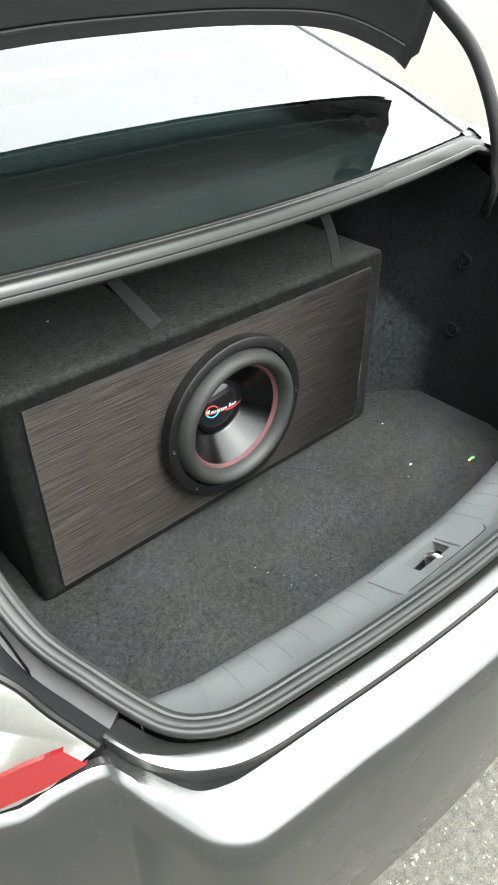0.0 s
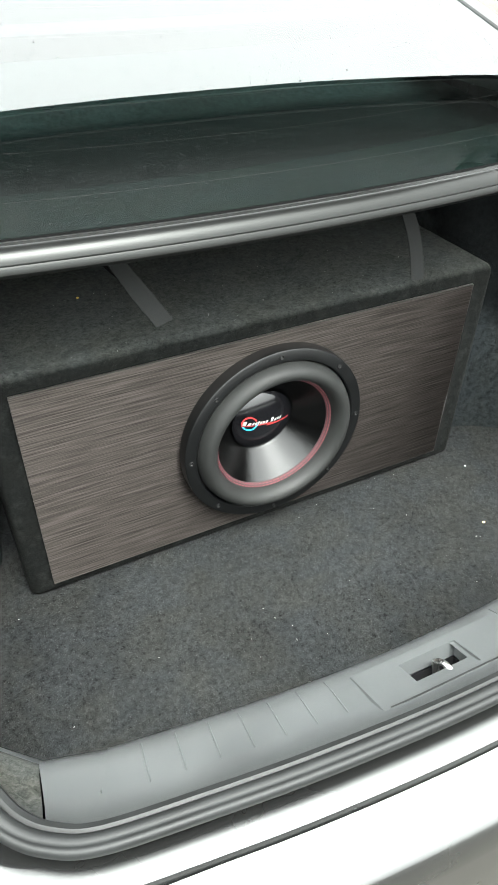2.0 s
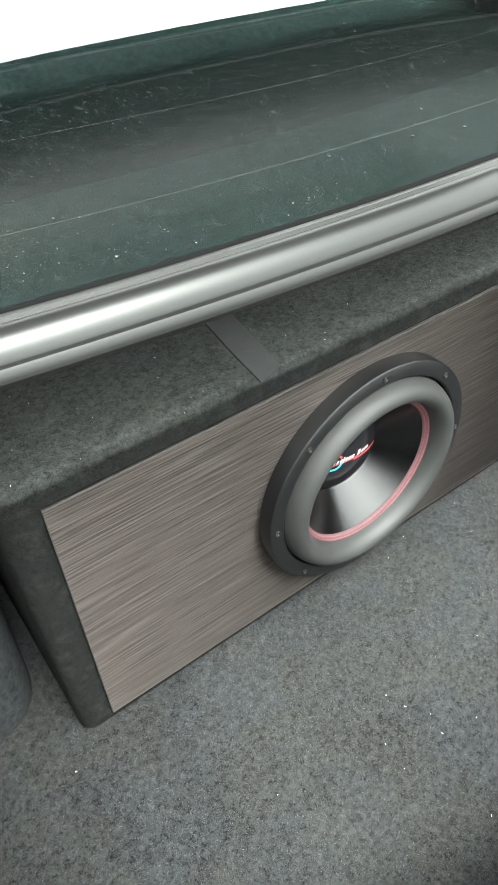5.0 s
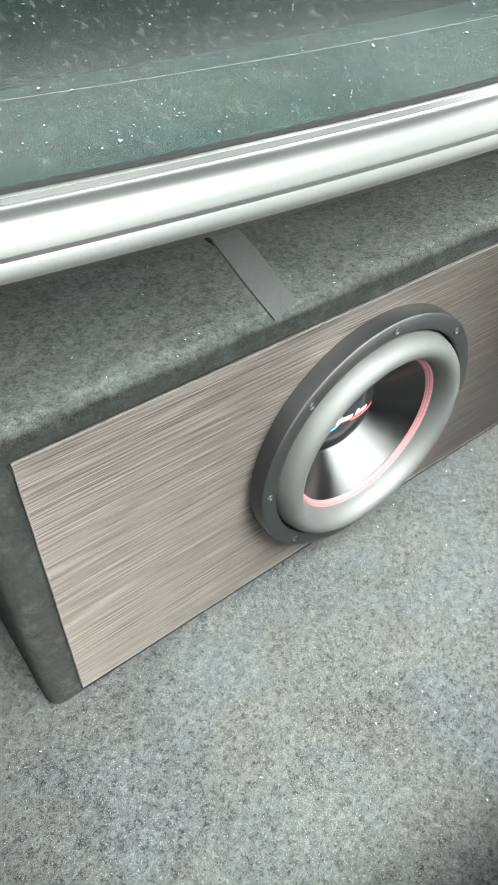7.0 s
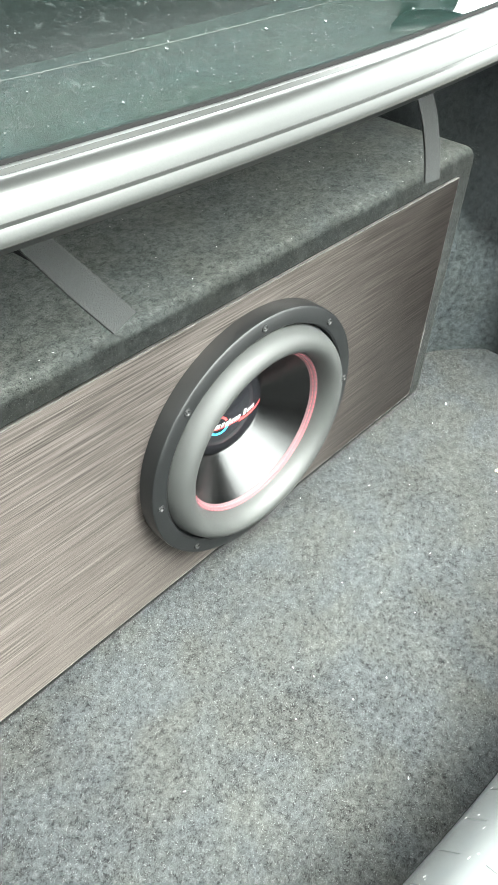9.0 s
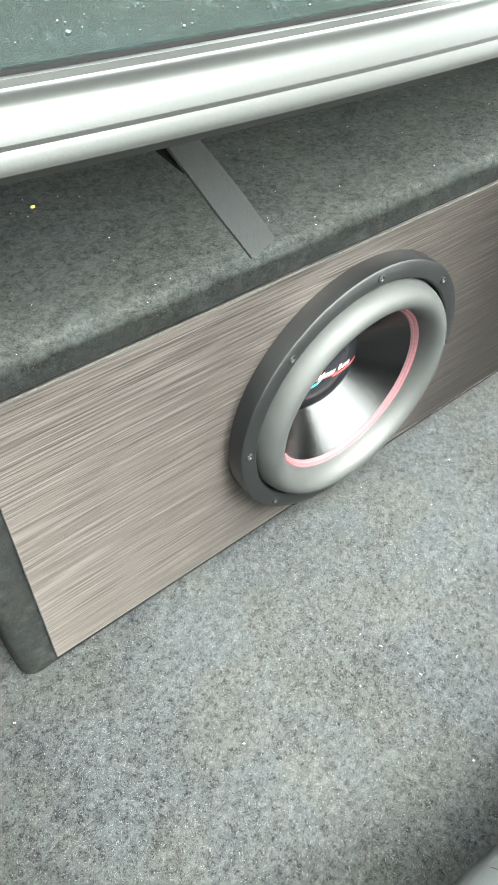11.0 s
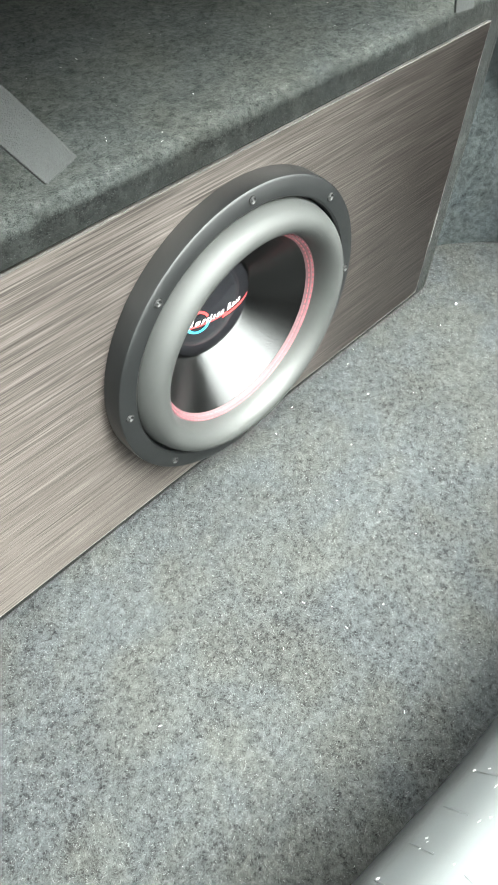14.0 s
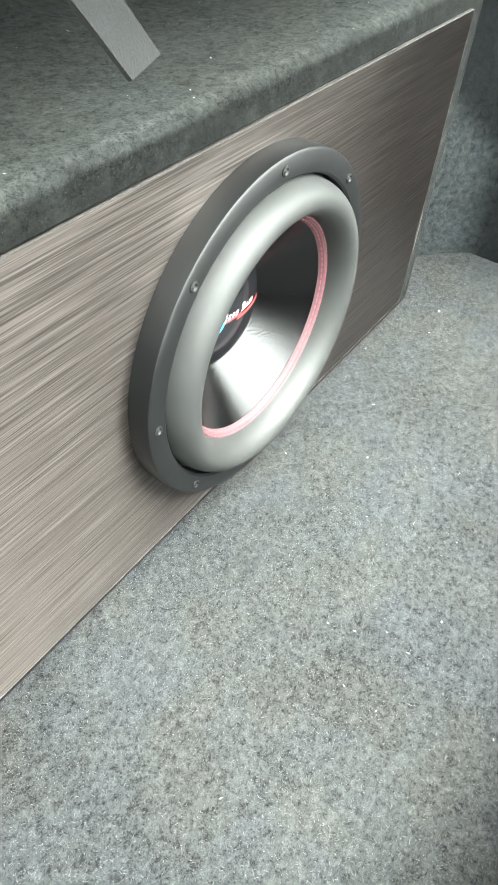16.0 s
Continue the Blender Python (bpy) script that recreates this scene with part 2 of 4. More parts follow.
def laminate():
    """Brushed brown-grey laminate: long fine streaks along x."""
    m = bpy.data.materials.new("brushed_laminate")
    m.use_nodes = True
    n, l = m.node_tree.nodes, m.node_tree.links
    b = n["Principled BSDF"]
    co = n.new("ShaderNodeTexCoord")
    facs = []
    for sx, sz, sc, det in ((11, 840, 1.0, 3), (7, 400, 1.0, 3), (17, 1700, 1.0, 2)):
        mp, t = n.new("ShaderNodeMapping"), n.new("ShaderNodeTexNoise")
        mp.inputs["Scale"].default_value = (sx, 1, sz)
        t.inputs["Scale"].default_value, t.inputs["Detail"].default_value = sc, det
        l.new(co.outputs["Object"], mp.inputs["Vector"])
        l.new(mp.outputs[0], t.inputs["Vector"])
        facs.append(t.outputs["Fac"])
    s = facs[0]
    for f in facs[1:]:
        a = n.new("ShaderNodeMath")
        a.operation = "ADD"
        l.new(s, a.inputs[0])
        l.new(f, a.inputs[1])
        s = a.outputs[0]
    r = n.new("ShaderNodeValToRGB")
    mr = n.new("ShaderNodeMapRange")
    mr.inputs["From Min"].default_value, mr.inputs["From Max"].default_value = 1.17, 1.83
    l.new(s, mr.inputs["Value"])
    l.new(mr.outputs[0], r.inputs["Fac"])
    e = r.color_ramp.elements
    e[0].color, e[1].color = (0.038, 0.0325, 0.0297, 1), (0.162, 0.1415, 0.1300, 1)
    e.new(0.5).color = (0.089, 0.0772, 0.0706, 1)
    l.new(r.outputs[0], b.inputs["Base Color"])
    b.inputs["Metallic"].default_value, b.inputs["Roughness"].default_value = 0.95, 0.29
    b.inputs["Anisotropic"].default_value, b.inputs["Anisotropic Rotation"].default_value = 0.98, 0.25
    tan = n.new("ShaderNodeTangent")
    tan.direction_type, tan.axis = "RADIAL", "Z"
    l.new(tan.outputs[0], b.inputs["Tangent"])
    bu = n.new("ShaderNodeBump")
    bu.inputs["Strength"].default_value, bu.inputs["Distance"].default_value = 0.07, 0.0006
    l.new(s, bu.inputs["Height"])
    l.new(bu.outputs[0], b.inputs["Normal"])
    return m


LAMINATE = laminate()


def glass(name, tint, ior=1.5):
    """Tinted pane with a thin film of dust and dried rain specks."""
    m = bpy.data.materials.new(name)
    m.use_nodes = True
    n, l = m.node_tree.nodes, m.node_tree.links
    n.remove(n["Principled BSDF"])
    fr, tr, gl, mx, df, film = (n.new("ShaderNode" + k) for k in ("Fresnel", "BsdfTransparent", "BsdfGlossy", "MixShader", "BsdfDiffuse", "MixShader"))
    fr.inputs["IOR"].default_value = ior
    tr.inputs["Color"].default_value = (*tint, 1)
    gl.inputs["Roughness"].default_value = 0.01
    df.inputs["Color"].default_value = (0.15, 0.175, 0.168, 1)
    co, mp = n.new("ShaderNodeTexCoord"), n.new("ShaderNodeMapping")
    mp.inputs["Rotation"].default_value = (0, 0, radians(35))
    mp.inputs["Scale"].default_value = (1.0, 0.45, 1.0)
    l.new(co.outputs["Object"], mp.inputs["Vector"])
    total = None
    for scale, lo, hi, top in ((300, 0.57, 0.72, 0.034), (60, 0.60, 0.80, 0.005), (12, 0.5, 0.80, 0.002)):
        t, r = n.new("ShaderNodeTexNoise"), n.new("ShaderNodeMapRange")
        t.inputs["Scale"].default_value, t.inputs["Detail"].default_value = scale, 4
        r.inputs["From Min"].default_value, r.inputs["From Max"].default_value, r.inputs["To Max"].default_value = lo, hi, top
        l.new(mp.outputs[0], t.inputs["Vector"])
        l.new(t.outputs["Fac"], r.inputs["Value"])
        if total is None:
            total = r.outputs[0]
        else:
            k = n.new("ShaderNodeMath")
            l.new(total, k.inputs[0])
            l.new(r.outputs[0], k.inputs[1])
            total = k.outputs[0]
    l.new(fr.outputs[0], mx.inputs["Fac"])
    l.new(tr.outputs[0], mx.inputs[1])
    l.new(gl.outputs[0], mx.inputs[2])
    l.new(total, film.inputs["Fac"])
    l.new(mx.outputs[0], film.inputs[1])
    l.new(df.outputs[0], film.inputs[2])
    l.new(film.outputs[0], n["Material Output"].inputs["Surface"])
    return m


GLASS = glass("window_glass", (0.47, 0.70, 0.64), 2.2)
LENS_CLEAR = mat("clear_lens", (0.080, 0.079, 0.073), 0.2, 0.1, 0.08, 20, 160, 0.1, coat=0.4)
LENS_RED = mat("red_lens", (0.075, 0.004, 0.005), 0.15, 0, 0.08, 12, 60, 0.0, coat=0.6)


# ---- mesh helpers ----
def thing(name, loc, label, category, group="", kind=""):
    e = new(name)
    e.location = loc
    e.empty_display_size = 0.05
    return tagged(e, label, category, group, kind)


def finish(bm, sharp=35):
    bmesh.ops.recalc_face_normals(bm, faces=bm.faces)
    lim = radians(sharp)
    for f in bm.faces:
        f.smooth = True
    for e in bm.edges:
        if len(e.link_faces) == 2 and e.calc_face_angle(0) > lim:
            e.smooth = False


def part(name, bm, material, parent=None, label="", sharp=35):
    """Links a bmesh, built in world places, as ONE mesh object under a thing or a part."""
    finish(bm, sharp)
    me = bpy.data.meshes.new(name)
    bm.to_mesh(me)
    bm.free()
    me.materials.append(material)
    ob = new(name, me)
    if parent is not None:
        ob.parent = parent
        top = parent if parent.type == "EMPTY" else parent.parent
        if top is not None and top.type == "EMPTY":
            if parent.type == "EMPTY":
                ob.matrix_parent_inverse = Matrix.Translation(-Vector(top.location))
    return tagged(ob, label) if label else ob


def loft(rows, close_u=False, close_v=False, caps=False, bm=None):
    """A skin over rows of points; close_v joins each row's ends, close_u the last row to the first."""
    bm = bm or bmesh.new()
    vs = [[bm.verts.new(p) for p in row] for row in rows]
    n, k = len(vs), len(vs[0])
    for a in range(n if close_u else n - 1):
        for b in range(k if close_v else k - 1):
            q = [vs[a][b], vs[(a + 1) % n][b], vs[(a + 1) % n][(b + 1) % k], vs[a][(b + 1) % k]]
            bm.faces.new(q)
    if caps:
        bm.faces.new(vs[0])
        bm.faces.new(vs[-1][::-1])
    return bm


def box_bm(lo, hi, bevel=0.0, seg=2):
    b = bmesh.new()
    bmesh.ops.create_cube(b, size=1)
    for v in b.verts:
        v.co = Vector([(lo[i] + hi[i]) / 2 + v.co[i] * (hi[i] - lo[i]) for i in range(3)])
    if bevel:
        bmesh.ops.bevel(b, geom=list(b.edges), offset=bevel, segments=seg, affect="EDGES", profile=0.5)
    return b


def ring_bm(profile, centre, seg=96, closed=True, arc=(0, 360)):
    """Turns a profile of (radius, y) round the y axis through centre."""
    rows = []
    full = arc[1] - arc[0] >= 360
    for i in range(seg if full else seg + 1):
        a = radians(arc[0] + (arc[1] - arc[0]) * i / seg)
        rows.append([(centre[0] + r * math.cos(a), centre[1] + y, centre[2] + r * math.sin(a)) for r, y in profile])
    return loft(rows, close_u=full, close_v=closed)


def tube_bm(points, radius, seg=10, flat=1.0):
    pts = [Vector(p) for p in points]
    rows = []
    for i, p in enumerate(pts):
        d = (pts[min(i + 1, len(pts) - 1)] - pts[max(i - 1, 0)]).normalized()
        s = d.cross(Vector((0, 0, 1)))
        s = s.normalized() if s.length > 1e-3 else Vector((1, 0, 0))
        u = s.cross(d).normalized()
        rows.append([p + s * radius * math.cos(2 * math.pi * k / seg) + u * radius * flat * math.sin(2 * math.pi * k / seg) for k in range(seg)])
    return loft(rows, close_v=True, caps=True)


def smooth_path(pts, per=8):
    """Catmull-Rom through the points."""
    p = [Vector(q) for q in pts]
    p = [2 * p[0] - p[1]] + p + [2 * p[-1] - p[-2]]
    out = []
    for i in range(1, len(p) - 2):
        for k in range(per):
            t = k / per
            a, b, c, d = p[i - 1], p[i], p[i + 1], p[i + 2]
            out.append(0.5 * (2 * b + (c - a) * t + (2 * a - 5 * b + 4 * c - d) * t * t + (3 * b - a - 3 * c + d) * t ** 3))
    return out + [p[-2]]


def prism_bm(outline, depth, axis):
    """A flat outline thickened along an axis vector."""
    bm = bmesh.new()
    a = [bm.verts.new(p) for p in outline]
    b = [bm.verts.new(Vector(p) + Vector(axis) * depth) for p in outline]
    bm.faces.new(a)
    bm.faces.new(b[::-1])
    for i in range(len(a)):
        bm.faces.new((a[i], b[i], b[(i + 1) % len(a)], a[(i + 1) % len(a)]))
    return bm


# ---- ground ----
ground = part("ground", loft([[(x, y, 0) for y in (-60, -3, -0.9, 0, 3, 60)] for x in (-60, -3, -0.5, 0.5, 3, 60)]), ASPHALT)
tagged(ground, "weathered grey asphalt with light stone chips", "ground", kind="structure")

# ---- the car ----
FLOOR = 0.500
car = thing("car", (0, 0, 0), "silver sedan with its trunk lid open, standing on asphalt", "car")

# path of the weatherstrip round the trunk opening, left hinge to rear to right hinge
LEFT = [(-0.545, -0.10, 1.085), (-0.558, -0.17, 1.02), (-0.558, -0.25, 0.93), (-0.548, -0.333, 0.868), (-0.523, -0.405, 0.842),
        (-0.503, -0.455, 0.828), (-0.488, -0.482, 0.822), (-0.465, -0.503, 0.82), (-0.43, -0.519, 0.82), (-0.35, -0.532, 0.82),
        (-0.25, -0.545, 0.82), (-0.12, -0.556, 0.82), (0.0, -0.559, 0.82)]
RING = smooth_path(LEFT + [(-x, y, z) for x, y, z in LEFT[-2::-1]], 6)


def normals(path):
    out = []
    for i in range(len(path)):
        d = path[min(i + 1, len(path) - 1)] - path[max(i - 1, 0)]
        out.append(Vector((d.y, -d.x, 0)).normalized())
    return out


NORM = normals(RING)


def sweep(profile, lo, hi, closed=True):
    """A profile of (outward, up) carried along the opening between two stretches of the path."""
    rows = []
    for i in range(lo, hi):
        p, n = RING[i], NORM[i]
        rows.append([p + n * d + Vector((0, 0, h)) for d, h in profile])
    return loft(rows, close_v=closed, caps=closed)


LAST = len(RING)
A0, A1 = 42, LAST - 42          # rear stretch between the corners
bulb = [(-0.0060, -0.007), (-0.0052, -0.0010), (-0.0030, 0.0016), (0.0000, 0.0026), (0.0028, 0.0022), (0.0044, 0.0016), (0.0058, 0.0024), (0.0085, 0.0034), (0.0110, 0.0014), (0.0118, -0.005), (0.0090, -0.0095), (-0.0030, -0.0095)]
strip = part("weatherstrip", sweep(bulb, 4, LAST - 4), RUBBER, car, "black rubber weatherstrip round the trunk opening", 100)
part("seal_lip", sweep([(-0.0095 + 0.0065 * math.cos(a), -0.010 + 0.0065 * math.sin(a)) for a in [2 * math.pi * k / 8 for k in range(8)]], 4, LAST - 4), RUBBER, strip)
GUT = [(0.004, -0.014), (0.013, -0.021), (0.022, -0.024), (0.036, -0.016), (0.040, -0.013), (0.052, -0.012), (0.055, -0.018), (0.055, -0.04), (0.02, -0.06)]
part("gutter", sweep(GUT, 11, 28), CHANNEL, car, "dull grey painted gutter")
part("gutter", sweep(GUT, LAST - 28, LAST - 11), CHANNEL, car, "dull grey painted gutter")
rows = []
for i in range(27, LAST - 27):
    j = min(i, LAST - 1 - i)
    w = max(0.0, min(1.0, (j - 31) / 10.0))
    a = 0.0285 - 0.0155 * w             # where the inward slope meets the flat top
    prof = [(0.002, -0.05), (0.005, -0.031 + 0.008 * w), (0.007, -0.030 + 0.008 * w), (a - 0.002, -0.0205), (a, -0.0190), (a + 0.002, -0.0186), (0.0300, -0.0200), (0.0325, -0.0215), (0.0338, -0.0250), (0.0338, -0.05)]
    rows.append([RING[i] + NORM[i] * d + Vector((0, 0, h)) for d, h in prof])
part("rear_panel", loft(rows, close_v=True, caps=True), PAINT, car)

# bumper: shelf behind the groove, rolled over into the face
IN_L = [(-0.82, -0.10, 0.83), (-0.78, -0.25, 0.828), (-0.72, -0.365, 0.825), (-0.643, -0.445, 0.823), (-0.596, -0.456, 0.822), (-0.556, -0.464, 0.820), (-0.539, -0.470, 0.795),
        (-0.527, -0.487, 0.790), (-0.517, -0.51, 0.789), (-0.503, -0.534, 0.789), (-0.480, -0.548, 0.790), (-0.451, -0.555, 0.790)]
OUT_L = [(-0.835, -0.10, 0.82), (-0.795, -0.25, 0.82), (-0.735, -0.38, 0.82), (-0.648, -0.455, 0.82), (-0.601, -0.466, 0.82), (-0.562, -0.475, 0.818), (-0.549, -0.484, 0.799),
         (-0.539, -0.510, 0.788), (-0.529, -0.540, 0.785), (-0.516, -0.571, 0.783), (-0.492, -0.593, 0.780), (-0.461, -0.601, 0.779)]
for i in range(54, len(RING) // 2 + 1, 3):
    p, q = RING[i] + NORM[i] * 0.0365, RING[i] + NORM[i] * 0.0805
    IN_L.append((p.x, p.y, 0.791))
    OUT_L.append((q.x, q.y, 0.778))
for lst in (IN_L, OUT_L):
    lst[-1] = (0.0, lst[-1][1], lst[-1][2])
mirror = lambda pts: pts + [(-x, y, z) for x, y, z in pts[-2::-1]]
IN, OUT = smooth_path(mirror(IN_L), 4), smooth_path(mirror(OUT_L), 4)
rows = []
for p, q, n in zip(IN, OUT, normals(OUT)):
    rows.append([p - n * 0.018 + Vector((0, 0, -0.016)), p - n * 0.006 + Vector((0, 0, -0.006)), p - n * 0.001, p.lerp(q, 0.5) + Vector((0, 0, 0.002)), q - n * 0.006 + Vector((0, 0, 0.001)), q + Vector((0, 0, -0.002)), q + n * 0.004 + Vector((0, 0, -0.008)),
                 q + n * 0.008 + Vector((0, 0, -0.05)), q + n * 0.012 + Vector((0, 0, -0.2)), q + n * 0.004 + Vector((0, 0, -0.38)),
                 q - n * 0.03 + Vector((0, 0, -0.52)), q - n * 0.1 + Vector((0, 0, -0.55))])
part("bumper", loft(rows), PAINT, car)

# tail lights
for s in (-1, 1):
    a, b, c, d = (-0.556, -0.462, 0.833), (-0.60, -0.404, 0.915), (-0.76, -0.20, 0.95), (-0.66, -0.44, 0.83)
    rim = smooth_path([a, (-0.579, -0.433, 0.874), b, (-0.66, -0.33, 0.97), c, (-0.735, -0.335, 0.86), d, (-0.605, -0.463, 0.829)], 4)
    rim = [Vector((p.x * (1 if s < 0 else -1), p.y, p.z)) for p in rim]
    cen = sum(rim, Vector()) / len(rim)
    back = Vector((s * 0.01, 0.06, -0.02))
    out = Vector((s * 0.006, -0.008, 0.002))
    rows = [[p + back for p in rim], rim, [p.lerp(cen, 0.06) + out * 0.3 for p in rim], [p.lerp(cen, 0.55) + out * 0.45 for p in rim], [p.lerp(cen, 0.98) + out * 0.5 for p in rim]]
    lamp = part("tail_light", loft(rows, close_v=True), LENS_CLEAR, car, "clear and red plastic tail light", 60)
    m = lambda x, y, z: Vector((x * (1 if s < 0 else -1), y, z + 0.007)) + out * 1.4
    rowsr = [[m(-0.561, -0.4605, 0.835), m(-0.60, -0.452, 0.831), m(-0.64, -0.438, 0.827), m(-0.70, -0.385, 0.83)],
             [m(-0.574, -0.449, 0.856), m(-0.604, -0.440, 0.858), m(-0.641, -0.428, 0.852), m(-0.70, -0.375, 0.852)]]
    rowsr = [rowsr[0], [p + out * 0.5 for p in rowsr[0]], [p + out * 0.5 for p in rowsr[1]], rowsr[1]]
    part("lens", loft(rowsr), LENS_RED, lamp, "red lens band", 60)
    edge = smooth_path([Vector((p[0] * (1 if s < 0 else -1), p[1], p[2])) for p in (a, (-0.579, -0.433, 0.874), b, (-0.66, -0.33, 0.97))], 6)
    part("bezel", tube_bm([p - out * 0.3 for p in edge], 0.0045, 8), PAINT_SHADED, lamp, "dull grey bezel")
    wall_in = [RING[i if s < 0 else LAST - 1 - i] + NORM[i if s < 0 else LAST - 1 - i] * 0.05 + Vector((0, 0, -0.016)) for i in (27, 26, 25, 23, 21, 18, 15)]
    wall_out = [Vector((p[0] * (1 if s < 0 else -1), p[1], p[2])) + Vector((0, 0.004, -0.003)) for p in ((-0.546, -0.460, 0.824), a, (-0.579, -0.433, 0.874), (-0.59, -0.42, 0.895), b, (-0.62, -0.37, 0.945), (-0.64, -0.33, 0.98))]
    part("lamp_surround", loft([[p + Vector((0, 0, -0.02)) for p in wall_in], wall_in, [p.lerp(q, 0.35) + Vector((0, 0, -0.006)) for p, q in zip(wall_in, wall_out)], wall_out, [q + Vector((s * 0.02, 0.01, -0.02)) for q in wall_out]]), CHANNEL, car, "dull grey channel beside the tail light")

# lip below the rear window
lip = [(-0.100, 1.104), (-0.1052, 1.1045), (-0.1072, 1.1072), (-0.1125, 1.1079), (-0.1155, 1.1062), (-0.119, 1.1075), (-0.1245, 1.1068), (-0.130, 1.1035),
       (-0.1345, 1.0985), (-0.1362, 1.0945), (-0.1385, 1.0962), (-0.1415, 1.0957), (-0.1440, 1.0925), (-0.1445, 1.0885), (-0.142, 1.0845), (-0.135, 1.083), (-0.11, 1.09)]
XS = [-0.70 + 1.40 * i / 56 for i in range(57)]
bow = lambda x: 0.17 * x * x
corner_dip = lambda x: 0.3 * max(0.0, abs(x) - 0.535)
part("window_lip", loft([[(x, y + bow(x), z + 0.02 * bow(x) - corner_dip(x)) for y, z in lip] for x in XS], close_v=True, caps=True), PAINT_SHADED, car, "silver sheet-metal lip under the rear window")
part("window_seal", loft([[(x, y + bow(x), z - corner_dip(x)) for y, z in [(-0.1030, 1.1082), (-0.1042, 1.1084), (-0.1054, 1.1074), (-0.1060, 1.1055), (-0.1025, 1.105)]] for x in XS if abs(x) < 0.54], close_v=True, caps=True), GAP, car)

# rear window
TAN = math.tan(radians(18))
half = lambda v: 0.545 - 0.09 * v
rows = []
for i in range(25):
    u = -1 + 2 * i / 24
    row = []
    for k in range(13):
        v = k / 12
        x = u * half(v)
        y = -0.104 + bow(x) * (1 - 0.6 * v) + 0.85 * v
        row.append((x, y, 1.1095 + TAN * (0.85 * v + 0.75 * bow(x) * min(1, 5 * v))))
    rows.append(row)
window = part("rear_window", loft(rows), GLASS, car, "tinted rear window with water spots")
window.visible_shadow = False


def on_glass(u, v):
    x = u * half(v)
    return Vector((x, -0.104 + bow(x) * (1 - 0.6 * v) + 0.85 * v, 1.1095 + TAN * (0.85 * v + 0.75 * bow(x) * min(1, 5 * v))))


for k in range(9):
    v = 0.06 + 0.09 * k
    pts = [on_glass(-0.93 + 1.86 * i / 24, v) - Vector((0, 0, 0.002)) for i in range(25)]
    part("defroster_line", loft([[p + Vector((0, -0.00022, 0)), p + Vector((0, 0.00022, 0.0002))] for p in pts]), RED_DULL, window)

# roof, pillars and quarter panels round the window
for s in (-1, 1):
    rows = []
    for k in range(13):
        v = k / 12
        g = on_glass(s * 1.0, v)
        o = lambda dx, dz: g + Vector((s * dx, 0, dz))
        rows.append([o(-0.004, -0.012), o(0.0, 0.003), o(0.012, 0.008), o(0.03, 0.002), o(0.07, -0.02), o(0.13, -0.07), o(0.19, -0.16), o(0.2, -0.3)])
    part("rear_pillar", loft(rows), PAINT, car)
    base = [on_glass(s, 0.0) + Vector((s * dx, 0.004, dz)) for dx, dz in ((-0.012, 0.0005), (0.0, 0.003), (0.012, 0.006), (0.03, 0.001), (0.07, -0.02))]
    foot = [Vector((s * x, -0.1125 + bow(x), 1.1072 + 0.02 * bow(x) - corner_dip(x))) for x in (0.533, 0.550, 0.570, 0.595, 0.618)]
    part("corner_cover", loft([foot, [p.lerp(q, 0.5) + Vector((0, 0, 0.004)) for p, q in zip(foot, base)], base]), PAINT, car, "silver panel at the window corner")
    rows = [[(s * 0.60, y, z), (s * 0.64, y, z + 0.012), (s * 0.70, y, z), (s * 0.78, y, z - 0.08), (s * 0.83, y, z - 0.2), (s * 0.85, y, 0.7), (s * 0.83, y, 0.3)]
            for y, z in ((-0.22, 0.985), (-0.15, 1.04), (-0.08, 1.085), (0.1, 1.10), (0.5, 1.10), (1.2, 1.10))]
    part("quarter_panel", loft(rows), PAINT, car)
top = [on_glass(-1 + 2 * i / 16, 1.0) for i in range(17)]
part("roof", loft([[p + Vector((0, 0, 0.002)), p + Vector((0, 0.03, 0.018)), p + Vector((0, 0.3, 0.05)), p + Vector((0, 0.7, 0.05))] for p in top]), PAINT, car)
part("cabin_bulkhead", loft([[(-0.8, 1.2, 0.3), (-0.8, 1.2, 1.1), (-0.5, 1.2, 1.5)], [(0.8, 1.2, 0.3), (0.8, 1.2, 1.1), (0.5, 1.2, 1.5)]]), DARK_PLASTIC, car)
part("underbody", loft([[(-0.8, -0.45, 0.28), (-0.8, 1.2, 0.28)], [(0.8, -0.45, 0.28), (0.8, 1.2, 0.28)]]), DARK_PLASTIC, car)
for s in (-1, 1):
    tyre = part("wheel", ring_bm([(0.31, -0.08), (0.32, 0), (0.31, 0.09), (0.21, 0.09), (0.2, 0), (0.21, -0.08)], (0, 0, 0), 40), TYRE, car, "black tyre on a steel rim")
    for v in tyre.data.vertices:
        v.co = Vector((s * 0.72 + v.co.y, 0.42 + v.co.x, 0.32 + v.co.z))
    rim_ = part("rim", ring_bm([(0.0, 0.02), (0.1, 0.03), (0.2, 0.06), (0.21, 0.07), (0.21, 0.0), (0.0, 0.0)], (0, 0, 0), 40), METAL, tyre)
    for v in rim_.data.vertices:
        v.co = Vector((s * (0.72 + v.co.y), 0.42 + v.co.x, 0.32 + v.co.z))

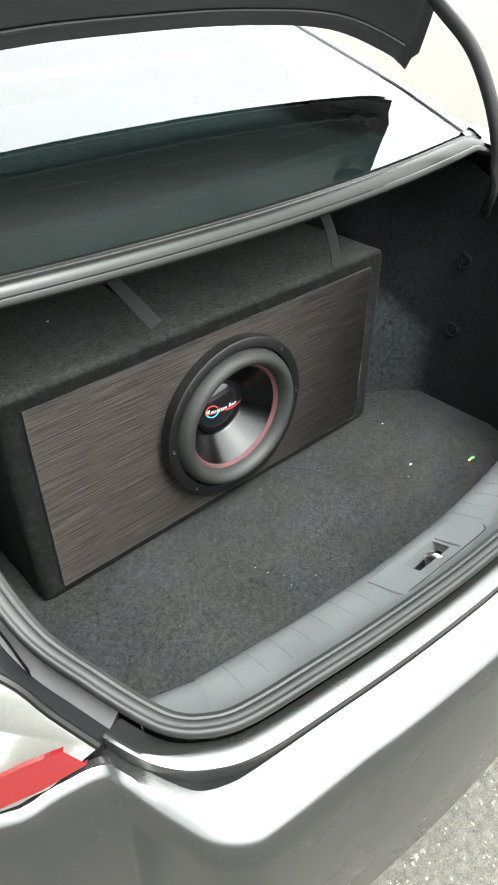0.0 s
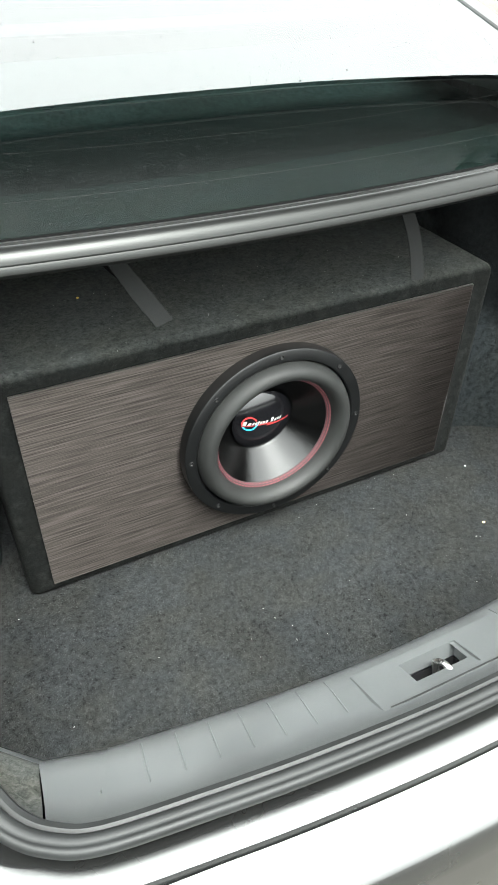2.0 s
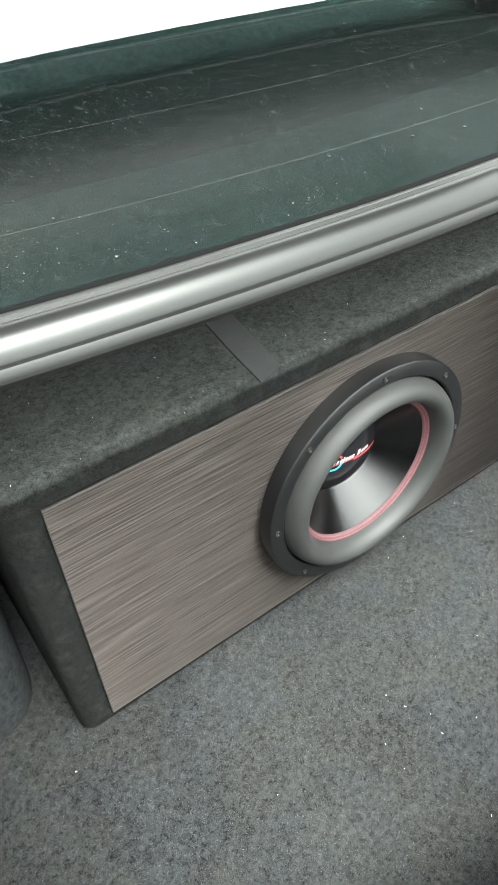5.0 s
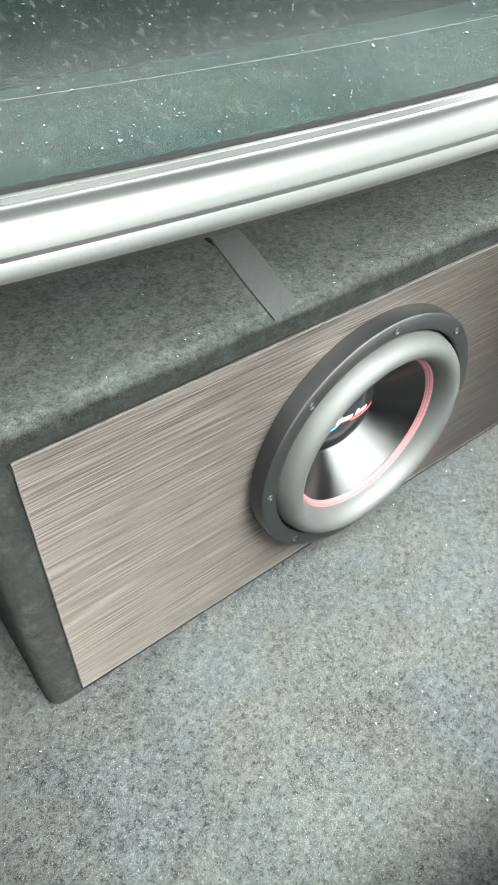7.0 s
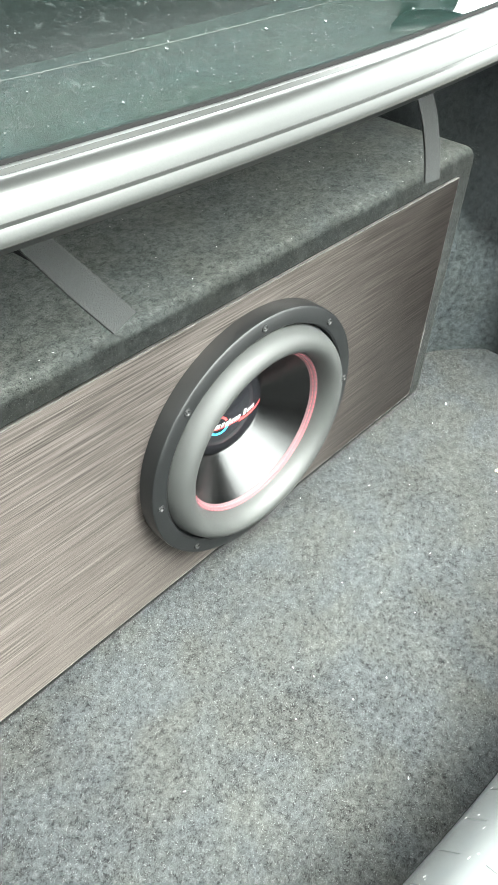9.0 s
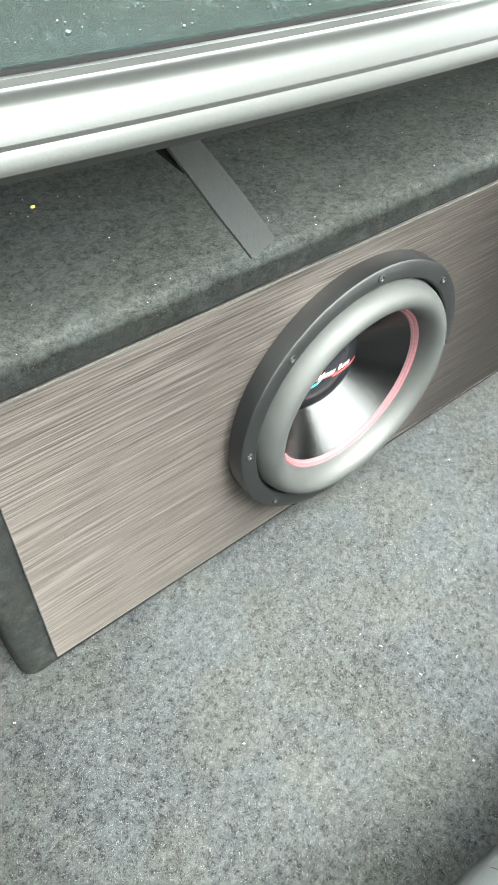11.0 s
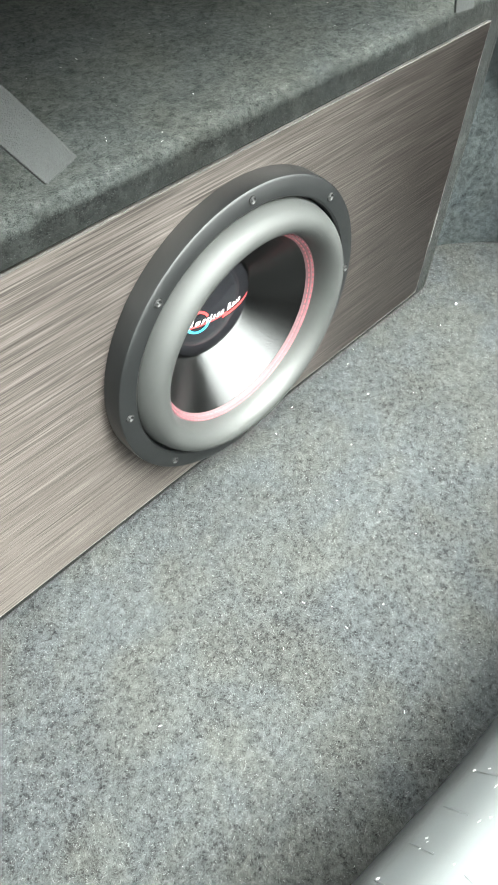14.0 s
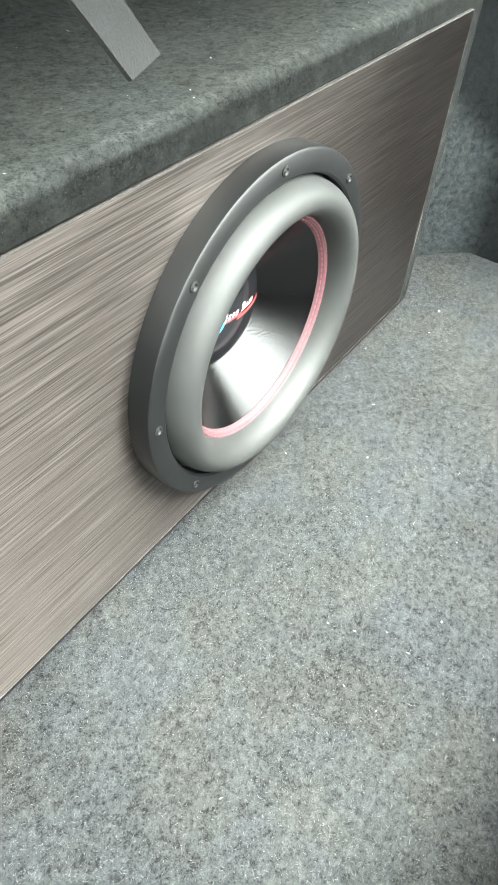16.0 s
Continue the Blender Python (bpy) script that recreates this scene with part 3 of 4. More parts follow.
# parcel shelf below the glass, with its front step, and the seat back
shelf = [(-0.10, 1.085), (-0.02, 1.083), (0.09, 1.084), (0.102, 1.082), (0.106, 1.077), (0.104, 1.068), (0.0, 1.064), (-0.10, 1.07)]
part("parcel_shelf", loft([[(x, y + bow(x), z) for y, z in shelf] for x in [-0.6 + 0.1 * i for i in range(13)]], close_v=True, caps=True), SHELF, car, "grey-green felt parcel shelf")
deep = [(0.09, 1.066), (0.2, 1.072), (0.38, 1.09), (0.5, 1.16), (0.52, 1.05), (0.52, 0.98), (0.4, 1.045), (0.1, 1.055)]
part("shelf_front", loft([[(x, y + bow(x) * 0.5, z) for y, z in deep] for x in [-0.6 + 0.1 * i for i in range(13)]], close_v=True, caps=True), LINER, car, "dark felt behind the rear seat")
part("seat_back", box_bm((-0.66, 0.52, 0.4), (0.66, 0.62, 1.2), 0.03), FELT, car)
part("rear_seat", box_bm((-0.62, 0.62, 0.55), (0.62, 0.9, 1.3), 0.06), SHELF, car)

# trunk lid, swung up
front = smooth_path([(-0.535, 0.09, 1.20), (-0.515, 0.12, 1.225), (-0.4, 0.17, 1.27), (-0.2, 0.195, 1.287), (0.0, 0.20, 1.29), (0.2, 0.195, 1.287), (0.4, 0.17, 1.27), (0.515, 0.12, 1.225), (0.535, 0.09, 1.20)], 5)
lid_prof = [(0.0, 0.0), (-0.012, 0.02), (-0.03, 0.03), (-0.06, 0.12), (-0.075, 0.25), (-0.10, 0.40), (-0.16, 0.46), (-0.32, 0.52), (-0.34, 0.54), (-0.33, 0.56), (-0.15, 0.50), (-0.06, 0.44), (-0.02, 0.25), (0.0, 0.1), (0.012, 0.01)]
rows = []
for p in front:
    k = 1 - 0.12 * (abs(p.x) / 0.56) ** 3
    rows.append([Vector((p.x, p.y + dy * k, p.z + dz)) for dy, dz in lid_prof])
lid = part("trunk_lid", loft(rows, close_v=True, caps=True), LID_IN, car, "dark underside of the raised trunk lid", 50)
rows = [[r[9] + Vector((0, 0.003, 0.004)), r[10] + Vector((0, 0.004, 0.004)), r[11] + Vector((0, 0.006, 0.004)), r[12] + Vector((0, 0.006, 0)), r[13] + Vector((0, 0.006, 0)), r[14] + Vector((0, 0.005, -0.002))] for r in rows]
part("lid_flange", tube_bm([p + Vector((0, -0.022, 0.022)) for p in front[4:-4]], 0.003, 8), RUBBER, lid, "dark rubber-edged flange")
part("lid_skin", loft(rows), PAINT, lid, "silver outer skin", 50)
for s in (-1, 1):
    arm = smooth_path([(s * 0.50, 0.10, 1.42), (s * 0.50, 0.06, 1.36), (s * 0.50, 0.02, 1.318), (s * 0.50, -0.06, 1.26), (s * 0.50, -0.108, 1.20), (s * 0.50, -0.145, 1.13), (s * 0.503, -0.157, 1.073), (s * 0.515, -0.15, 1.02), (s * 0.56, -0.12, 0.975), (s * 0.60, -0.10, 0.96)], 5)
    part("hinge_arm", tube_bm(arm, 0.0098, 10, 1.25), DARK_PLASTIC, car, "black painted gooseneck hinge arm")

# trunk interior: side liners with the wheel houses, sill trim
wall = [(-0.565, -0.36), (-0.572, -0.30), (-0.60, -0.22), (-0.62, -0.12), (-0.605, -0.03), (-0.53, 0.04), (-0.45, 0.085), (-0.435, 0.2), (-0.435, 0.52)]

wl_top = [0.85, 0.88, 0.93, 1.0, 1.05, 1.06, 1.06, 1.06, 1.06]
for s in (-1, 1):
    path = smooth_path([(x, y, z) for (x, y), z in zip(wall, wl_top)], 14)
    rows = []
    for p in path:
        b = 0.5 + 0.5 * math.tanh((p.y - 0.0) * 25)
        row = []
        for k in range(41):
            f = k / 40
            z = FLOOR - 0.02 + (p.z - FLOOR + 0.02) * f
            bulge = 0.05 * b * (f - 0.3) ** 2
            row.append(Vector((-s * (p.x + (-bulge)), p.y + 0.10 * b * f * f, z)))
        rows.append(row)
    part("side_liner", loft(rows), LINER, car, "dark felt side liner, painted paler where light reaches the wheel house")
    for (y, z) in ((-0.066, 0.845), (-0.07, 0.682)):
        clip = part("liner_clip", ring_bm([(0.0, -0.001), (0.006, -0.001), (0.008, 0.002), (0.012, 0.002), (0.015, -0.003), (0.017, 0.0), (0.017, 0.012), (0.0, 0.012)], (0, 0, 0), 24), LINER, car)
        for v in clip.data.vertices:
            v.co = Vector((s * (0.612 + v.co.y), y + v.co.x, z + v.co.z))

TR = [(-0.150, -0.33), (-0.152, -0.168), (-0.149, -0.157), (-0.136, -0.128), (-0.122, -0.109), (-0.103, -0.100), (-0.074, -0.090), (-0.060, -0.083), (-0.042, -0.069), (-0.027, -0.047), (-0.018, -0.031), (-0.018, -0.06), (-0.05, -0.12), (-0.13, -0.2), (-0.14, -0.33)]


def trim_point(i, d, h):
    return RING[i] + NORM[i] * d + Vector((0, 0, h))


T0, T1 = 44, LAST - 44
END = Vector((-0.461, -0.363, 0.668))


def end_row(s_):
    """The trim's cut end, running from the seal to the floor edge beside the corner liner."""
    j = 38 if s_ < 0 else LAST - 39
    o = trim_point(j, -0.018, -0.031)
    e = Vector((END.x * -s_, END.y, END.z))
    return [Vector((o.x + (e.x - o.x) * (-0.018 - d) / 0.134, o.y + (e.y - o.y) * (-0.018 - d) / 0.134, o.z + (e.z - o.z) * (h + 0.031) / -0.137)) for d, h in TR]


trim_rows = [end_row(-1)] + [[trim_point(i, d, h) for d, h in TR] for i in range(T0, T1)] + [end_row(1)]
tb = loft(trim_rows, close_v=True, caps=True)
tb.faces.ensure_lookup_table()
cut = []
for f in tb.faces:
    c = f.calc_center_median()
    if len(f.verts) == 4 and -0.098 < c.x < -0.016:
        q, n_ = min(((RING[i], NORM[i]) for i in range(T0, T1)), key=lambda rn: abs(rn[0].x - c.x))
        d = (c - q).dot(n_)
        if -0.10 < d < -0.078 and c.z > q.z - 0.12:
            cut.append(f)
bmesh.ops.delete(tb, geom=cut, context="FACES")
trim = part("sill_trim", tb, PLASTIC, car, "grey plastic sill trim with shallow ribs")


def ring_at(x):
    for i in range(T0, T1):
        if RING[i].x <= x <= RING[i + 1].x:
            f = (x - RING[i].x) / (RING[i + 1].x - RING[i].x)
            return RING[i].lerp(RING[i + 1], f), NORM[i].lerp(NORM[i + 1], f).normalized()


def on_trim(x, d, lift=0.0):
    p, n = ring_at(x)
    for (d0, h0), (d1, h1) in zip(TR[1:10], TR[2:11]):
        if d0 <= d <= d1 + 1e-9:
            h = h0 + (h1 - h0) * (d - d0) / (d1 - d0)
            up = Vector((0, 0, d1 - d0)) - n * (h1 - h0)
            return p + n * d + Vector((0, 0, h)) + up.normalized() * lift


for k in range(25):
    x = -0.385 + 0.0345 * k
    if -0.165 < x < 0.045 or x > 0.40:
        dd = [-0.1495, -0.147, -0.142, -0.137]
    else:
        dd = [-0.1495, -0.147, -0.138, -0.12, -0.10, -0.085, -0.07]
    rr = []
    for d in dd:
        tip = 0.0009 if d not in (dd[0], dd[-1]) else 0.0001
        rr.append([on_trim(x - 0.0014, d, -0.0006), on_trim(x - 0.0005, d, tip), on_trim(x + 0.0005, d, tip), on_trim(x + 0.0014, d, -0.0006)])
    part("rib", loft(rr), PLASTIC, trim)

for s in (-1, 1):
    rows = []
    for i in range(20, 39):
        f = max(0, i - 20) / 18
        j = i if s < 0 else LAST - 1 - i
        o = RING[j] + NORM[j] * -0.012 + Vector((0, 0, -0.028))
        e = Vector((s * 0.545, -0.30, 0.700)).lerp(Vector((END.x * -s, END.y, END.z)), f ** 1.1)
        row = []
        for d, h in TR[10:0:-1]:
            u, v = (-0.018 - d) / 0.134, (h + 0.031) / -0.137
            row.append(Vector((o.x + (e.x - o.x) * u, o.y + (e.y - o.y) * u, o.z + (e.z - o.z) * v - 0.005)))
        rows.append(row + [row[-1] + Vector((0, 0.004, -0.02)), Vector((e.x, e.y + 0.004, FLOOR - 0.01))])
    part("corner_liner", loft(rows), CORNER, car, "grey felt corner liner")

for s in (-1, 1):
    o = trim_point(38 if s < 0 else LAST - 39, -0.018, -0.031)
    e, far = Vector((END.x * -s, END.y, END.z)), Vector((s * 0.545, -0.30, 0.700))
    up = (o - e).normalized()
    rows = []
    for k in range(9):
        f = k / 8
        p, w = e.lerp(far, -0.12 + 0.62 * f) + Vector((0, 0.003, 0.006)), 0.030 * (1 - f) ** 0.7 + 0.004
        rows.append([p + Vector((0, 0.004, -0.03)), p, p + up * w * 0.5 + Vector((0, 0, 0.002)), p + up * w, p + up * w + Vector((0, 0, -0.012))])
    part("trim_tongue", loft(rows), PLASTIC, trim, "tapered end of the sill trim", 50)

rng = random.Random(8)
bm = bmesh.new()
for k in range(25):
    x = -0.385 + 0.0345 * k
    if x > 0.40:
        break
    for _ in range(rng.choice((2, 3, 4))):
        c, d = x + rng.gauss(0.002, 0.004), rng.choice((rng.uniform(-0.1485, -0.142), rng.uniform(-0.140, -0.124)))
        ln, w = rng.uniform(0.0007, 0.0022), rng.uniform(0.0002, 0.0006)
        bm.faces.new([bm.verts.new(on_trim(c + p, d + q, 0.0012)) for p, q in ((-ln, 0), (0, -w if d - w > -0.149 else 0), (ln, 0.0004), (0, w + 0.0002))])
tagged(part("scuffs", bm, LINT, trim, "pale scuffs along the trim edge"), "pale scuffs along the trim edge", kind="stuff")

# latch pad with its recess and striker
PO = on_trim(-0.052, -0.082, 0.0)
PU = (on_trim(0.0, -0.0885) - on_trim(-0.115, -0.0885)).normalized()
PV = (on_trim(-0.0575, -0.062) - on_trim(-0.0575, -0.115)).normalized()
PN = PU.cross(PV).normalized()
PN = PN if PN.z > 0 else -PN


def pad(u, v, lift):
    return PO + PU * u + PV * v + PN * lift


us = [-0.097, -0.092, -0.084, -0.041, -0.039, 0.037, 0.039, 0.088, 0.098, 0.104]
vs_ = [-0.037, -0.033, -0.028, -0.0225, -0.0205, 0.0225, 0.0245, 0.029, 0.032, 0.034]
pb = bmesh.new()
vs = {}
for a, u in enumerate(us):
    for c, v in enumerate(vs_):
        edge = a in (0, 9) or c in (0, 9)
        pull = 0.6 if (a in (0, 9) and c in (0, 9)) else 1.0
        vs[a, c] = pb.verts.new(pad(u * (0.965 if pull < 1 else 1), v * (0.88 if pull < 1 else 1), -0.006 if edge else (0.0035 if not (4 <= a <= 5 and 4 <= c <= 5) else 0.003)))
for a in range(9):
    for c in range(9):
        if not (a == 4 and c == 4):
            pb.faces.new((vs[a, c], vs[a + 1, c], vs[a + 1, c + 1], vs[a, c + 1]))
rim4 = [vs[4, 4], vs[5, 4], vs[5, 5], vs[4, 5]]
mid4 = [pb.verts.new(v.co.lerp(PO, 0.1) - PN * 0.017) for v in rim4]
low4 = [pb.verts.new(v.co.lerp(PO, 0.3) - PN * 0.03) for v in rim4]
for k in range(4):
    pb.faces.new((rim4[k], rim4[(k + 1) % 4], mid4[(k + 1) % 4], mid4[k]))
part("latch_pad", pb, PLASTIC, trim, "smooth grey latch surround", 40)
well = bmesh.new()
ring1 = [well.verts.new(pad(u, v, -0.0165)) for u, v in ((-0.036, -0.019), (0.034, -0.019), (0.034, 0.021), (-0.036, 0.021))]
ring2 = [well.verts.new(pad(u, v, -0.04)) for u, v in ((-0.034, -0.017), (0.032, -0.017), (0.032, 0.019), (-0.034, 0.019))]
for k in range(4):
    well.faces.new((ring1[k], ring1[(k + 1) % 4], ring2[(k + 1) % 4], ring2[k]))
well.faces.new(ring2)
part("latch_well", well, DARK_PLASTIC, trim)
bar = smooth_path([pad(0.002, -0.010, -0.036), pad(0.002, -0.010, -0.008), pad(0.002, -0.007, -0.002), pad(0.004, 0.002, 0.000), pad(0.005, 0.012, -0.003), pad(0.006, 0.015, -0.008), pad(0.006, 0.015, -0.036)], 5)
part("striker", tube_bm(bar, 0.0038, 10), METAL, trim, "bright steel latch striker loop")
slit = smooth_path([pad(-0.084, 0.0285, 0.0028), pad(-0.06, 0.0300, 0.0034), pad(-0.02, 0.0302, 0.0034), pad(0.03, 0.0302, 0.0034), pad(0.07, 0.0300, 0.0034), pad(0.088, 0.0275, 0.003), pad(0.096, 0.019, 0.003)], 4)
part("slit", tube_bm(slit, 0.0013, 6), DARK_PLASTIC, trim)

# ---- floor mat ----
mat_rows = []
for i in range(61):
    x = -0.60 + 1.20 * i / 60
    mat_rows.append([(x, -0.47 + 1.0 * k / 50, FLOOR + 0.0015 * noise.noise((x * 6, k * 0.12, 0))) for k in range(51)])
carpet = part("trunk_mat", loft(mat_rows), CARPET)
tagged(carpet, "charcoal heathered carpet mat covering the trunk floor", "carpet")

# ---- subwoofer enclosure ----
X0, X1, Z0, Z1 = -0.418, 0.420, FLOOR - 0.003, 0.904
enclosure = thing("subwoofer_enclosure", (0, 0.18, Z0), "black felt-covered speaker box with a brushed brown-grey front", "speaker box")


def holed_board(x0, x1, z0, z1, y0, y1, r, seg=96):
    """A board with a round hole about the driver's axis."""
    rows = []
    for k in range(seg):
        a = 2 * math.pi * k / seg
        c, sn = math.cos(a), math.sin(a)
        t = min((x1 / c if c > 1e-6 else x0 / c if c < -1e-6 else 9), ((z1 - 0.7) / sn if sn > 1e-6 else (z0 - 0.7) / sn if sn < -1e-6 else 9))
        rows.append([Vector((f * c, y, 0.7 + f * sn)) for f, y in ((r, y1), (r, y0), (t, y0), (t, y1))])
    for cx, cz in ((x0, z0), (x0, z1), (x1, z0), (x1, z1)):
        k = min(range(seg), key=lambda q: (rows[q][2].x - cx) ** 2 + (rows[q][2].z - cz) ** 2)
        for j in (2, 3):
            rows[k][j].x, rows[k][j].z = cx, cz
    return loft(rows, close_u=True, close_v=True)


cab = box_bm((X0, 0.0, Z0), (X1, 0.36, Z1), 0.016, 6)
cab.faces.ensure_lookup_table()
face = [f for f in cab.faces if f.normal.y < -0.99 and f.calc_area() > 0.2]
bmesh.ops.delete(cab, geom=face, context="FACES")
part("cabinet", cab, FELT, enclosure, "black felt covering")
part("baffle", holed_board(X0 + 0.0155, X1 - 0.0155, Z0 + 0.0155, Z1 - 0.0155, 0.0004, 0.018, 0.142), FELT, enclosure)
panel = part("front_panel", holed_board(-0.381, 0.373, 0.523, 0.879, -0.0045, -0.0002, 0.144), LAMINATE, enclosure, "brushed brown-grey laminate front panel")
EDGE = mat("raw_edge", (0.03, 0.027, 0.025), 0.8, 0, 0.4, 300, 900, 0.3)
for p0, p1 in (((-0.381, 0.523), (-0.381, 0.879)), ((-0.381, 0.879), (0.373, 0.879)), ((0.373, 0.879), (0.373, 0.523)), ((0.373, 0.523), (-0.381, 0.523))):
    rr = []
    for k in range(61):
        x, z = p0[0] + (p1[0] - p0[0]) * k / 60, p0[1] + (p1[1] - p0[1]) * k / 60
        w = 0.0001 + 0.0006 * max(0, noise.noise((x * 40, z * 40, 3)))
        ox, oz = (w, 0) if p0[0] == p1[0] else (0, w)
        rr.append([(x - ox, -0.0047, z - oz), (x + ox, -0.0047, z + oz), (x + ox, -0.002, z + oz), (x - ox, -0.002, z - oz)])
    part("edge", loft(rr, close_v=True, caps=True), EDGE, panel, "pale chipped laminate edge")
part("scratch", prism_bm([(0.3715, -0.0046, 0.60), (0.3725, -0.0046, 0.61), (0.3728, -0.0046, 0.655), (0.3716, -0.0046, 0.66), (0.3705, -0.0046, 0.63)], 0.0012, (0, -1, 0)), EDGE, panel, "pale scratch")
C = (0.0, 0.0, 0.700)
sub = part("subwoofer", ring_bm([(0.1592, -0.0047), (0.1590, -0.020), (0.1582, -0.0235), (0.1560, -0.025), (0.141, -0.025), (0.139, -0.0235), (0.139, -0.008), (0.13, -0.004)], C, 128), FRAME, enclosure, "round black subwoofer driver")
roll = [(0.1395, -0.010)] + [(0.1206 + 0.0158 * math.cos(a), -0.016 - 0.025 * math.sin(a)) for a in [math.pi * k / 14 for k in range(15)]] + [(0.102, -0.010), (0.102, -0.004), (0.139, -0.004)]
part("surround", ring_bm(roll, C, 128), FOAM, sub, "grey half-roll foam surround", 50)
part("cone", ring_bm([(0.104, -0.012), (0.100, -0.013), (0.080, 0.007), (0.060, 0.0265), (0.052, 0.034), (0.05, 0.040), (0.104, 0.0)], C, 96), CONE, sub, "glossy black cone")
cap = [(0.0545 * math.sin(a), 0.028 - 0.016 * (math.cos(a) - math.cos(radians(62))) / (1 - math.cos(radians(62)))) for a in [radians(62) * k / 12 for k in range(13)]]
cap = [(r / 0.8829 , y) for r, y in cap]
part("dust_cap", ring_bm(cap + [(0.05, 0.04), (0.0, 0.04)], C, 96), CAP, sub, "glossy black dust cap")
part("stitch_band", ring_bm([(0.1050, -0.0185), (0.1015, -0.0172), (0.0985, -0.0125), (0.1050, -0.011)], C, 96), RED_DULL, sub, "red stitched band")
for rr, yy in ((0.1030, -0.0188), (0.1000, -0.0160)):
    bm = bmesh.new()
    for k in range(90):
        a = 2 * math.pi * k / 90
        loft([[(C[0] + (rr + dr) * math.cos(a + da), C[1] + yy + dy, C[2] + (rr + dr) * math.sin(a + da)) for dr, dy in ((-0.0007, 0.0006), (0, -0.0004), (0.0007, 0.0002))] for da in (-0.024, -0.008, 0.008, 0.024)], bm=bm)
    part("stitching", bm, RED, sub, "red thread stitching")
for k in range(8):
    a = math.pi / 4 * k
    c = (0.149 * math.cos(a), -0.025, 0.700 + 0.149 * math.sin(a))
    part("screw", ring_bm([(0.0, -0.0012), (0.0015, -0.0002), (0.003, -0.0014), (0.0044, -0.0008), (0.0044, 0.003), (0.0, 0.003)], c, 16), SCREW, sub)

# badge on the dust cap: plain shapes
def cap_y(r):
    a = math.asin(min(1, r * 0.8829 / 0.0545))
    return 0.028 - 0.016 * (math.cos(a) - math.cos(radians(62))) / (1 - math.cos(radians(62)))


def on_cap(points, material, name, lift):
    bm = bmesh.new()
    loft([[(x, cap_y(math.hypot(x, z)) - lift, 0.7035 + z - 0.04 * x) for x, z in row] for row in points], bm=bm)
    part(name, bm, material, sub)


def arc_band(cx, cz, r0, r1, a0, a1):
    return [[(cx + r * math.cos(radians(a0 + (a1 - a0) * k / 16)), cz + r * math.sin(radians(a0 + (a1 - a0) * k / 16))) for r in (r0, r1)] for k in range(17)]


def slant_bar(x0, x1, z0, z1, lean=0.003, n=12):
    return [[(x0 + (x1 - x0) * k / n, z0), (x0 + (x1 - x0) * k / n + lean, z1)] for k in range(n + 1)]


on_cap(arc_band(-0.029, 0.004, 0.0105, 0.0135, 20, 205), INK_RED, "badge_arc", 0.0004)
on_cap(arc_band(-0.029, 0.004, 0.0105, 0.0135, 205, 350), INK_BLUE, "badge_arc", 0.0004)
on_cap(slant_bar(-0.043, 0.006, -0.0012, 0.0008), INK_RED, "badge_line", 0.0003)
on_cap(slant_bar(0.0, 0.044, -0.0045, -0.0012), INK_RED, "badge_line", 0.0003)
x = -0.041
for w, hgt in ((0.0065, 0.0095), (0.006, 0.006), (0.0035, 0.006), (0.0035, 0.006), (0.0022, 0.0085), (0.0035, 0.006), (0.004, 0.006), (0.0045, 0.006), (0, 0), (0.0055, 0.0095), (0.004, 0.006), (0.0035, 0.006), (0.0035, 0.006)):
    if not w:
        x += 0.004
        continue
    on_cap(slant_bar(x, x + w * 0.85, 0.0015, 0.0015 + hgt * 0.78, 0.0022, 3), INK_WHITE, "badge_bar", 0.0006)
    x += w + 0.0013


# ---- straps hanging from the shelf ----
def strap(points, wide, label, narrow=1.0):
    pts = smooth_path(points, 5)
    w = Vector(wide)
    rows = []
    for i, p in enumerate(pts):
        d = (pts[min(i + 1, len(pts) - 1)] - pts[max(i - 1, 0)]).normalized()
        k = narrow + (1 - narrow) * min(1.0, 1.4 * i / len(pts))
        n, v = d.cross(w.normalized()).normalized() * 0.0011, w * k
        rows.append([p - v - n, p - n, p + v - n, p + v + n, p + n, p - v + n])
    ob = part("webbing_strap", loft(rows, close_v=True, caps=True), WEB)
    return tagged(ob, label, "strap", "straps under the parcel shelf")


bent = strap([(-0.250, 0.05, 1.063), (-0.246, 0.0, 1.060), (-0.237, -0.033, 1.049), (-0.223, -0.051, 1.025), (-0.207, -0.064, 0.998), (-0.192, -0.072, 0.974)], (0.0120, 0.0032, 0.0012), "charcoal webbing strap curling out from under the parcel shelf", 0.55)
flap = smooth_path([(-0.272, 0.02, 1.062), (-0.258, -0.012, 1.058), (-0.246, -0.030, 1.047), (-0.234, -0.042, 1.032), (-0.226, -0.047, 1.022)], 5)
part("flap", loft([[p + Vector((dx * (1 - 0.7 * i / 20), 0.004 + dy, dz)) for dx, dy, dz in ((-0.011, 0.0, 0.0), (0.011, 0.004, 0.001), (0.011, 0.006, -0.001), (-0.011, 0.002, -0.002))] for i, p in enumerate(flap)], close_v=True, caps=True), GAP, bent, "black folded flap behind the strap")
strap([(0.168, 0.05, 1.063), (0.170, 0.0, 1.060), (0.174, -0.035, 1.048), (0.181, -0.052, 1.02), (0.188, -0.061, 0.985), (0.193, -0.066, 0.950)], (0.0095, -0.002, 0.0), "charcoal webbing strap hanging straight from the parcel shelf")


